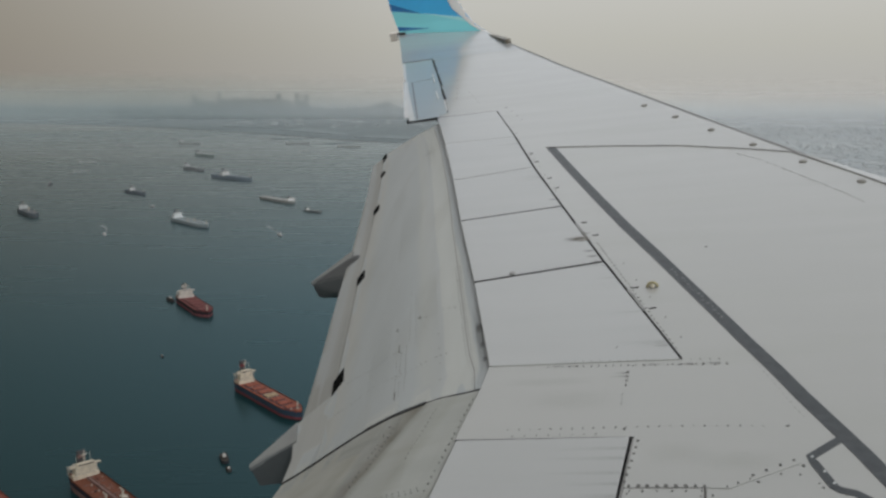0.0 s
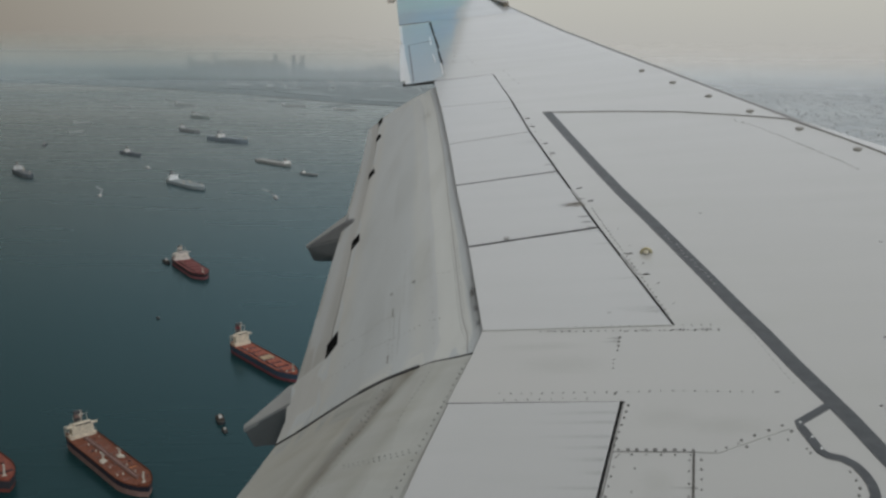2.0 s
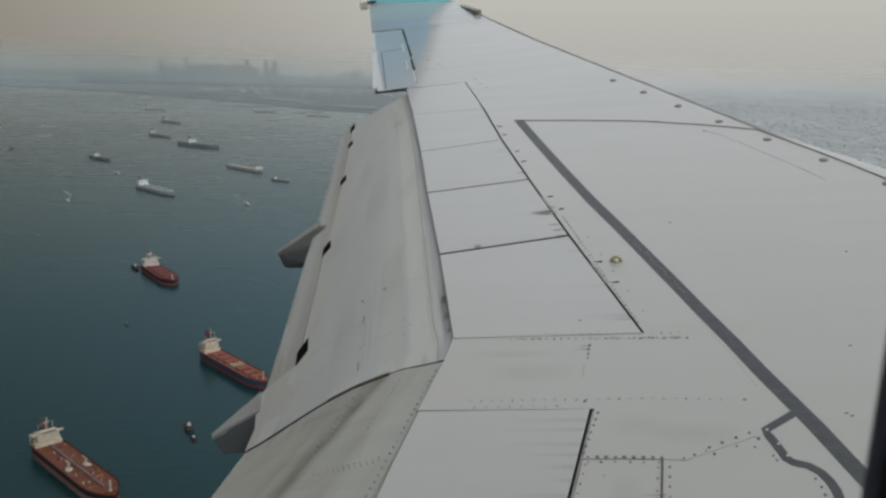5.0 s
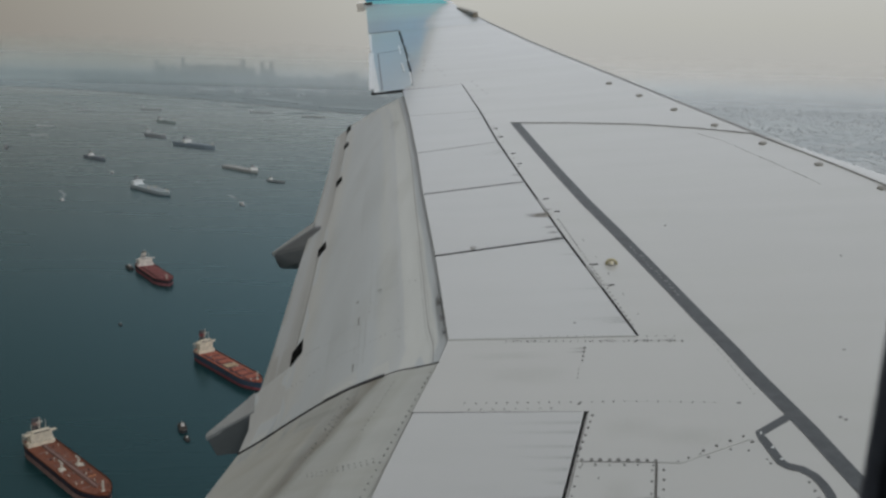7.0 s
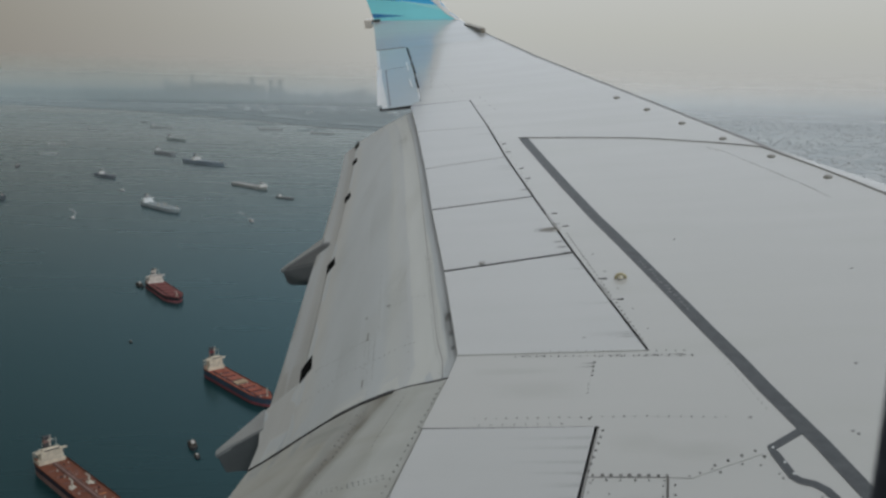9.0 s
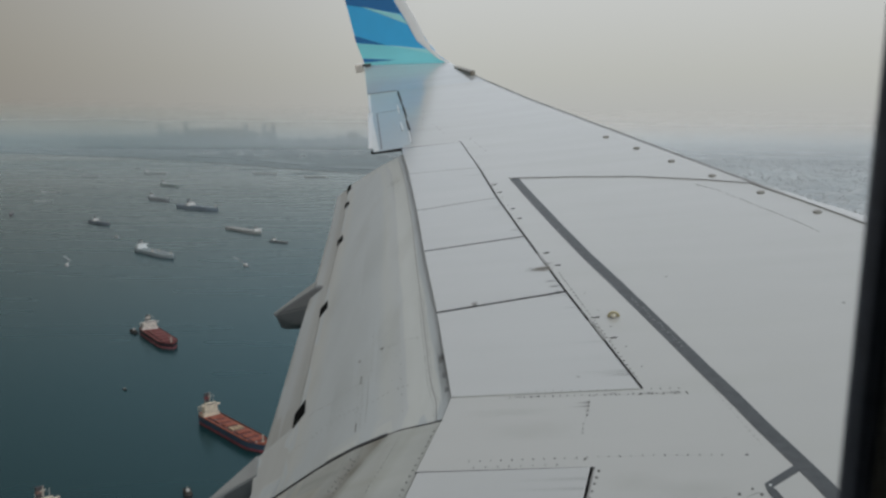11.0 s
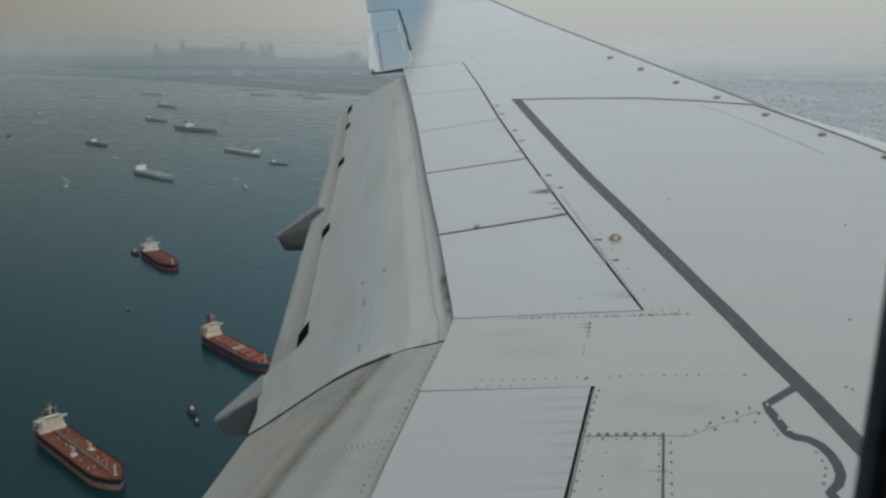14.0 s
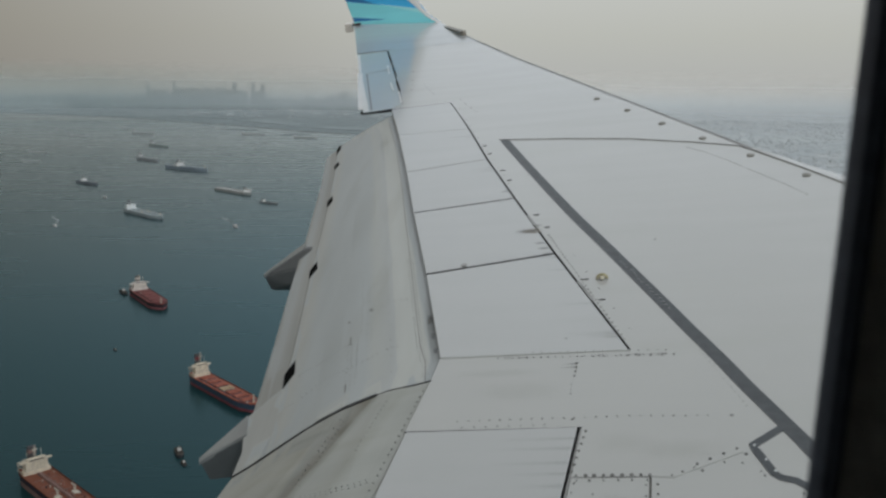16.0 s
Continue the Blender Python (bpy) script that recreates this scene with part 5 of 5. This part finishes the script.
    if kind == "tanker":
        blk("pipe_rack", p + 0.05, 0.86, 0.055, 0.93, 1.10, m_b, "dark pipes along the deck")
        for yy in (-0.05, 0.05, 0.09):
            blk("pipe", p + 0.05, 0.84, 0.012, 0.93, 1.04, m_b, "pipe along the deck", y0=yy)
        for yy in (-0.26, 0.26):
            blk("crane_post", 0.505, 0.515, 0.045, 0.9, 1.6, M_SHIPWHITE, "pale hose crane post", y0=yy)
            blk("crane_pedestal", 0.495, 0.535, 0.16, 0.9, 1.03, M_SHIPWHITE, "pale crane platform", y0=yy)
            blk("crane_jib", 0.47, 0.53, 0.03, 1.50, 1.60, M_SHIPWHITE, "pale crane jib", y0=yy)
            blk("manifold", 0.515, 0.545, 0.10, 0.9, 1.02, M_SHIPWHITE, "pale pipe manifold", y0=yy * 1.25)
        for s in (0.25, 0.36, 0.66, 0.77, 0.86):
            blk("vent", s, s + 0.006, 0.022, 0.9, 1.16, M_SHIPWHITE, y0=-0.16 if s < 0.5 else 0.14)
        if near:
            blk("deck_frame", 0.70, 0.712, 0.24, 0.93, 0.985, M_ORANGE, "orange deck frame", y0=0.22)
            for k in range(26):
                s, yy, q = fit_rnd.uniform(0.16, 0.9), fit_rnd.choice((-1, 1)) * fit_rnd.uniform(0.1, 0.4), fit_rnd.uniform(0.003, 0.008)
                blk("deck_fitting", s, s + q, q * 5, 0.92, fit_rnd.uniform(0.99, 1.12), fit_rnd.choice((m_b, m_b, m_h, M_SHIPWHITE)), y0=yy)
            for s in (0.22, 0.33, 0.44, 0.6, 0.71, 0.82):
                blk("cross_pipe", s, s + 0.004, 0.7, 0.93, 0.97, m_b, "pipe across the deck")
    if kind in ("bulk", "cargo"):
        s0, s1 = p + 0.065, 0.90
        d = (s1 - s0) / hatches
        for k in range(hatches):
            bb = bmesh.new()
            box(bb, L * (s0 + d * (k + 0.16) - 0.5), L * (s0 + d * (k + 0.84) - 0.5), -0.29 * B, 0.29 * B, h * 0.9, h * 1.13, L * 0.001)
            hc = part("hatch_cover", bb, M_BEIGE if k == beige else m_d, top, "beige hatch cover" if k == beige else "")
            if near:
                for yy in (-0.1, 0.1):
                    blk("cover_rib", s0 + d * (k + 0.17), s0 + d * (k + 0.83), 0.012, 1.12, 1.15, m_b, y0=yy, parent=hc)
                blk("vent", s0 + d * (k + 0.98), s0 + d * (k + 0.98) + 0.006, 0.03, 0.9, 1.18, M_SHIPWHITE if k % 3 == 0 else m_b, y0=0.18 if k % 2 else -0.2)
            bb = bmesh.new()
            box(bb, L * (s0 + d * (k + 0.10) - 0.5), L * (s0 + d * (k + 0.90) - 0.5), -0.32 * B, 0.32 * B, h * 0.9, h * 1.0)
            part("coaming", bb, m_h, hc, "dark hatch coaming")
            if kind == "cargo" and k % 2 == 1 and k < hatches - 1:
                blk("crane_post", s0 + d * (k + 0.95), s0 + d * (k + 1.03), 0.10, 0.9, 2.1, M_SHIPWHITE, "pale deck crane post")
                blk("crane_jib", s0 + d * (k + 1.0), s0 + d * (k + 1.7), 0.04, 1.9, 2.02, M_SHIPWHITE, "pale crane jib")
    if kind == "boat":
        blk("cabin", 0.25, 0.66, 0.6, 0.9, 1.45, m_d, "dark cabin", bev=L * 0.01)
        blk("wheelhouse", 0.42, 0.62, 0.42, 1.45, 2.0, m_s, bev=L * 0.01)
        blk("mast", 0.42, 0.44, 0.05, 1.45, 2.6, M_SHIPWHITE)
    if kind == "barge":
        blk("cargo_heap", 0.12, 0.9, 0.7, 0.9, 1.35, m_d, "low cargo", bev=L * 0.004)
        blk("deckhouse", 0.03, 0.10, 0.7, 0.9, 2.2, m_s, "small deckhouse")
        blk("mast", 0.95, 0.96, 0.05, 0.9, 2.0, M_SHIPWHITE)
    return top


SEA_K = 100.0 / 140.0
ship("tanker", (-131.2, 310.7), (-91.7, 267.9), ((0.016, 0.018, 0.03), (0.20, 0.125, 0.11), (0.15, 0.052, 0.030), (0.56, 0.50, 0.40)), "tanker", "large tanker with rust-red deck and dark hull on the sea", beam=0.19, house_at=0.07, boot=0.5, freeboard=0.068, tall=1.22)
ship("bulk_carrier", (-186.6, 318.9), (-137.2, 270.5), ((0.03, 0.032, 0.04), (0.16, 0.045, 0.035), (0.20, 0.06, 0.042), (0.52, 0.46, 0.36)), "bulk", "red-decked bulk carrier with cream deckhouse on the sea", beam=0.18, hatches=7, tall=1.5)
ship("bulk_carrier", (-176.2, 602.0), (-146.2, 553.6), ((0.026, 0.022, 0.028), (0.25, 0.085, 0.095), (0.17, 0.055, 0.052), (0.62, 0.58, 0.54)), "bulk", "small red and black cargo ship with white deckhouse", beam=0.215, hatches=5, house_at=0.12, tall=1.4, boot=0.36, funnel_red=False)
ship("bulk_carrier", (-97.0, 418.8), (-60.5, 373.1), ((0.035, 0.06, 0.095), (0.19, 0.045, 0.055), (0.27, 0.088, 0.058), (0.62, 0.55, 0.44)), "bulk", "blue-hulled bulk carrier with orange-red deck on the sea", beam=0.165, hatches=7, beige=3, freeboard=0.066, tall=1.4)
# haze is mixed into the hull, deck and house colours of these far ships
PALE = (0.66, 0.67, 0.66)
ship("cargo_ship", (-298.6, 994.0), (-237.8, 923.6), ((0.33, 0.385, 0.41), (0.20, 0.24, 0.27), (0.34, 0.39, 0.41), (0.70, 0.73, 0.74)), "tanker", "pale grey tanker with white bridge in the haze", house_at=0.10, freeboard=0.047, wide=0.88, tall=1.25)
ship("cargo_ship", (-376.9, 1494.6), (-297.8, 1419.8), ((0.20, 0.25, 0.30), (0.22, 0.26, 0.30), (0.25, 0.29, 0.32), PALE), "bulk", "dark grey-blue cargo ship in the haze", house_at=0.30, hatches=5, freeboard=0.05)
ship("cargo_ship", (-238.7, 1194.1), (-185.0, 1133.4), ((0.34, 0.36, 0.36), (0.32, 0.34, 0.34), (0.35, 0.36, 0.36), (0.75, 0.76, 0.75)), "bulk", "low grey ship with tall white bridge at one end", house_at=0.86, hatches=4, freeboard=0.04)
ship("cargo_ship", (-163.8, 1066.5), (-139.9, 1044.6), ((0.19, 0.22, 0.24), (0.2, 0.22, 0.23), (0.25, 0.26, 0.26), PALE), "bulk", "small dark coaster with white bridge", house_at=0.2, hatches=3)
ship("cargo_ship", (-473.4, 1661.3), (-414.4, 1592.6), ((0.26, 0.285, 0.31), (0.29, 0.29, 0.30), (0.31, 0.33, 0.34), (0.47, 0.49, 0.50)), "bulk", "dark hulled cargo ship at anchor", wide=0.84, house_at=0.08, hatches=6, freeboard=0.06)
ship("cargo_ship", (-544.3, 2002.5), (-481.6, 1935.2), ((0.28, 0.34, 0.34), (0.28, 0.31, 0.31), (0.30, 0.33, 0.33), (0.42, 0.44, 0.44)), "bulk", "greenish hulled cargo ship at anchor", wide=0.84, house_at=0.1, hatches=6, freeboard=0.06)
FAR_HAZED = ((0.36, 0.38, 0.385), (0.37, 0.38, 0.38), (0.38, 0.40, 0.40), (0.48, 0.49, 0.49))
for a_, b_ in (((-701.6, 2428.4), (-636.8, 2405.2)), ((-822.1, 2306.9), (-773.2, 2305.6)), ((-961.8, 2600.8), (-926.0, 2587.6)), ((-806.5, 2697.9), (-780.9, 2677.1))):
    ship("cargo_ship", a_, b_, FAR_HAZED, "bulk", "faint grey ship far off in the haze", house_at=0.12, hatches=5, freeboard=0.075)
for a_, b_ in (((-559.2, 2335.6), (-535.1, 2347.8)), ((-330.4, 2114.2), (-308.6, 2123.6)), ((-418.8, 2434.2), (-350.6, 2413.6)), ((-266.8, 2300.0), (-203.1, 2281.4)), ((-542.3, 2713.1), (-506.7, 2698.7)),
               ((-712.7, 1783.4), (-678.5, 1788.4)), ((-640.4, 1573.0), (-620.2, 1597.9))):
    ship("barge", a_, b_, FAR_HAZED, "barge", "low grey barge in the haze", "barge", freeboard=0.05)
ship("cargo_ship", (-443.9, 1272.0), (-404.0, 1230.3), ((0.15, 0.18, 0.21), (0.17, 0.19, 0.21), (0.19, 0.21, 0.23), PALE), "bulk", "dark cargo ship with tall white bridge", house_at=0.3, hatches=4)
ship("cargo_ship", (-495.3, 1060.9), (-452.6, 1002.9), ((0.12, 0.145, 0.165), (0.13, 0.145, 0.155), (0.16, 0.175, 0.185), (0.5, 0.52, 0.52)), "cargo", "dark cargo ship with pale bridge", house_at=0.14, hatches=4)
ship("cargo_ship", (-596.4, 1381.4), (-588.4, 1352.9), ((0.10, 0.12, 0.14), (0.2, 0.13, 0.13), (0.15, 0.15, 0.16), (0.35, 0.36, 0.36)), "bulk", "small dark ship seen end on", house_at=0.4, hatches=3)
BOATC = ((0.45, 0.46, 0.47), (0.25, 0.25, 0.26), (0.5, 0.5, 0.5), (0.7, 0.7, 0.7))
boats = [((-334.7, 887.6), (-330.0, 878.7)), ((-162.1, 886.9), (-157.2, 877.2)), ((-357.1, 1106.8), (-350.9, 1098.5))]
for (ax, ay), (bx, by) in boats:
    ship("motor_boat", (ax, ay), (bx, by), BOATC, "boat", "small white motor boat with a wake", "boat", freeboard=0.12, beam=0.3)
DARKB = ((0.03, 0.035, 0.04), (0.04, 0.045, 0.05), (0.05, 0.045, 0.04), (0.5, 0.49, 0.47))
ship("tug_boat", (-85.3, 334.3), (-82.2, 326.2), DARKB, "boat", "dark tug boat with pale cabin", "boat", freeboard=0.14, beam=0.34)
ship("tug_boat", (-80.9, 323.0), (-78.8, 318.5), DARKB, "boat", "dark tug boat with pale cabin", "boat", freeboard=0.14, beam=0.34)
ship("tug_boat", (-186.6, 604.0), (-180.6, 593.6), DARKB, "boat", "dark tender moored beside the red ship", "boat", freeboard=0.12, beam=0.3)
ship("motor_boat", (-150.6, 469.4), (-148.4, 466.5), DARKB, "boat", "tiny dark boat with a pale cabin", "boat", freeboard=0.14, beam=0.34)
# wakes
for path_, w_ in (([(-334.6, 890.0), (-344.7, 923.5), (-360.3, 949.4)], [1.2, 3.5, 5.5]), ([(-162.1, 888.4), (-170.8, 918.3), (-183.8, 942.0)], [1.2, 3.0, 5.0]), ([(-239.7, 1197.2), (-264.0, 1202.6), (-291.1, 1217.3), (-319.0, 1242.6)], [5, 3.5, 4, 3]),
                  ([(-357.0, 1108.2), (-365.7, 1127.6)], [1.2, 3.5])):
    bm = bmesh.new()
    ribbon(bm, [(x * SEA_K, y * SEA_K) for x, y in path_], [w * 0.5 for w in w_], SEA_Z - 0.2, SEA_Z + 0.06)
    tagged(part("wake", bm, M_WAKE), "pale foam wake on the sea", "wake", kind="stuff")

# ============ skyline and town ============
rnd = random.Random(11)


def tower(x, y, w, d, top, steps_=1, spire=0.0):
    bm = bmesh.new()
    z0 = SEA_Z + 1.0
    zs = [z0] + [z0 + (top - z0) * (0.72 + 0.28 * (k + 1) / steps_) for k in range(steps_)]
    for k in range(steps_):
        q = 1 - 0.22 * k
        box(bm, x - w * q / 2, x + w * q / 2, y - d * q / 2, y + d * q / 2, zs[k] - (0.5 if k else 0), zs[k + 1])
    if spire:
        box(bm, x - w * 0.05, x + w * 0.05, y - w * 0.05, y + w * 0.05, top - 1, top + spire)
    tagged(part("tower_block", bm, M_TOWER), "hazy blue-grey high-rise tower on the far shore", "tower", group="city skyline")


SKY_Y = 3250.0
for az, el, w, d_ in ((-0.2694, -0.0045, 12, 1), (-0.2642, -0.0100, 20, 1), (-0.2530, -0.0108, 26, 2), (-0.2409, -0.0012, 9, 2), (-0.2360, -0.0088, 26, 1), (-0.2270, -0.0076, 15, 1), (-0.2195, -0.0082, 30, 1), (-0.2072, -0.0072, 16, 1),
                      (-0.2030, -0.0090, 22, 1), (-0.1965, -0.0070, 12, 2), (-0.1900, -0.0078, 24, 2), (-0.1830, -0.0096, 30, 1), (-0.1765, -0.0024, 14, 1), (-0.1697, -0.0100, 26, 1), (-0.1572, -0.0032, 12, 1), (-0.1482, -0.0036, 12, 1),
                      (-0.1525, -0.0108, 26, 1), (-0.0584, -0.0115, 12, 1), (-0.0975, -0.0165, 18, 1)):
    tower(az * SKY_Y, SKY_Y + rnd.uniform(-25, 25), w, w * 0.8, el * SKY_Y, d_, rnd.choice((0, 0, 5)))
for k in range(52):
    az = -0.292 + 0.156 * (k + rnd.uniform(0.0, 1.0)) / 52
    tower(az * SKY_Y, SKY_Y + rnd.uniform(-60, 60), rnd.uniform(10, 26), rnd.uniform(8, 16), SKY_Y * (-0.0105 - 1.3 * abs(az + 0.205) ** 2 + rnd.uniform(-0.0075, 0.001)), rnd.choice((1, 1, 2)))
for k in range(30):
    az = -0.137 + 0.135 * (k + rnd.uniform(0.0, 1.0)) / 30
    tower(az * SKY_Y, SKY_Y + rnd.uniform(-40, 40), rnd.uniform(8, 24), rnd.uniform(8, 14), SKY_Y * (rnd.uniform(-0.0235, -0.0150) + 0.0045 * (az > -0.085)))
for k in range(12):
    az = -0.36 + 0.075 * (k + rnd.uniform(0.0, 1.0)) / 12
    tower(az * SKY_Y, SKY_Y + rnd.uniform(-40, 40), rnd.uniform(10, 24), rnd.uniform(8, 14), SKY_Y * rnd.uniform(-0.0255, -0.0185))
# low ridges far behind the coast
# tree belt and ridge colours carry a painted haze tint
M_BELT = material("haze_tinted_shore_trees", (0.255, 0.295, 0.31), rough=0.95, spec=0.05, grain=0.15, grain_scale=0.05)
M_RIDGE = material("haze_tinted_ridge", (0.15, 0.19, 0.20), rough=0.95, spec=0.05, grain=0.08, grain_scale=0.01)
for a0, a1, r_, hi, seed_ in ((-0.60, -0.20, 4700, 38, 2.0), (-0.46, 0.04, 4450, 22, 7.0)):
    rows = []
    for k in range(61):
        t = k / 60
        az = a0 + (a1 - a0) * t
        q = r_ / math.hypot(1, az)
        zt = SEA_Z + hi * min(1, 5 * t, 5 * (1 - t)) ** 0.6 * (0.85 + 0.22 * noise.noise((t * 5, seed_, 0)) + 0.08 * noise.noise((t * 31, seed_, 3)))
        rows.append([(az * q, q, SEA_Z), (az * q, q + 2, zt), (az * q, q + 45, zt - 6), (az * q, q + 60, SEA_Z)])
    bm = bmesh.new()
    grid(bm, rows)
    tagged(part("hill_ridge", bm, M_RIDGE), "low hazy blue-grey wooded ridge behind the shore", "hill", kind="structure")
for (x, y), w, tall_ in (((-658, 3471), 17, 11), ((-552, 3358), 8, 8), ((-475, 3225), 20, 9), ((-369, 3140), 9, 7)):
    bm = bmesh.new()
    prism(bm, [(x - w, y - 5), (x + w, y - 5), (x + w, y + 9), (x - w, y + 9)], SEA_Z, lambda a, b, y=y, h_=tall_: SEA_Z + (h_ * 0.6 if b < y else h_))
    tagged(part("shed", bm, M_SHED), "long pale roofed shed by the shore", "shed", group="shore sheds")

# pale bank along the shore, and low spits off it
bm = bmesh.new()
ribbon(bm, COAST[3:10], [1.2, 2.4, 1.8, 2.4, 1.6, 2.2, 1.6], SEA_Z - 0.5, SEA_Z + 1.35)
tagged(part("shore_bank", bm, M_BANK), "pale sandy bank along the far shore", "shore", kind="structure")
for path_, w_ in (([(-378, 2547), (-320, 2601), (-254, 2555)], 5.0), ([(-1188, 3108), (-1125, 3211), (-1029, 3196)], 8.0)):
    bm = bmesh.new()
    ribbon(bm, path_, [w_ * 0.3] + [w_] * (len(path_) - 2) + [w_ * 0.3], SEA_Z - 0.5, SEA_Z + 1.5)
    tagged(part("shore_bank", bm, M_BANK), "pale sandy reclaimed bank by the shore", "shore", kind="structure")
for path_, w_ in (([(-446, 2075), (-440, 2116), (-433, 2160)], 3.2), ([(-356, 1912), (-324, 1904), (-292, 1897)], 3.2), ([(-226, 1732), (-200, 1759), (-173, 1775)], 3.2)):
    bm = bmesh.new()
    ribbon(bm, path_, [w_ * 0.3, w_, w_ * 0.3], SEA_Z - 0.5, SEA_Z + 1.6)
    tagged(part("spit", bm, M_SHORE), "low dark spit of land off the shore", "land", kind="structure")
# wooded belts on the land
for pts in ([(-420, 2330), (-250, 2090), (-215, 2110), (-350, 2380)], [(-620, 2560), (-450, 2420), (-440, 2460), (-600, 2600)], [(-190, 1960), (-30, 1840), (-10, 1900), (-160, 2030)]):
    bm = bmesh.new()
    prism(bm, pts, SEA_Z, SEA_Z + 3.2)
    tagged(part("tree_belt", bm, M_BELT), "dark hazy belt of trees along the shore", "trees", kind="stuff")


def block_field(name, count, mat, label, size, height, seed, far=(1100, 4700), az=(0.16, 0.62), clump=0.0):
    """Many small blocks spread over the land, in one mesh."""
    r = random.Random(seed)
    verts, faces = [], []
    for k in range(count):
        y = far[0] + (far[1] - far[0]) * r.random() ** 0.75
        a = r.uniform(*az)
        x = a * y
        if math.hypot(x, y) > 4850:
            continue
        w, d, hh = r.uniform(*size), r.uniform(*size), r.uniform(*height) * (1.6 if r.random() < 0.15 else 1)
        if clump and noise.noise((x * 0.006, y * 0.006, seed)) < clump:
            continue
        t = r.uniform(0, 3.14)
        cx, sx = math.cos(t), math.sin(t)
        i = len(verts)
        for dz in (SEA_Z + 0.5, SEA_Z + 1.2 + hh):
            for ux, uy in ((-1, -1), (1, -1), (1, 1), (-1, 1)):
                px_, py_ = ux * w / 2, uy * d / 2
                verts.append((x + px_ * cx - py_ * sx, y + px_ * sx + py_ * cx, dz))
        faces += [(i + 4, i + 5, i + 6, i + 7)] + [(i + q, i + (q + 1) % 4, i + 4 + (q + 1) % 4, i + 4 + q) for q in range(4)]
    me = bpy.data.meshes.new(name)
    me.from_pydata(verts, [], faces)
    me.materials.append(mat)
    tagged(new(name, me), label, "town", kind="stuff")


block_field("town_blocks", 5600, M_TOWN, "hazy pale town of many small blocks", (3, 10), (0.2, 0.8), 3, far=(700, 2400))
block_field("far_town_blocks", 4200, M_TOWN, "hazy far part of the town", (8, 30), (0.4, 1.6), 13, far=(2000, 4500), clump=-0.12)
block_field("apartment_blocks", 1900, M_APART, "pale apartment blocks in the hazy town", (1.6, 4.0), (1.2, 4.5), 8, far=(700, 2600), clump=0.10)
block_field("town_trees", 2600, M_TREES, "greenery between the blocks in pale haze-tinted grey", (8, 40), (0.2, 0.6), 5, far=(700, 4200), clump=-0.1)
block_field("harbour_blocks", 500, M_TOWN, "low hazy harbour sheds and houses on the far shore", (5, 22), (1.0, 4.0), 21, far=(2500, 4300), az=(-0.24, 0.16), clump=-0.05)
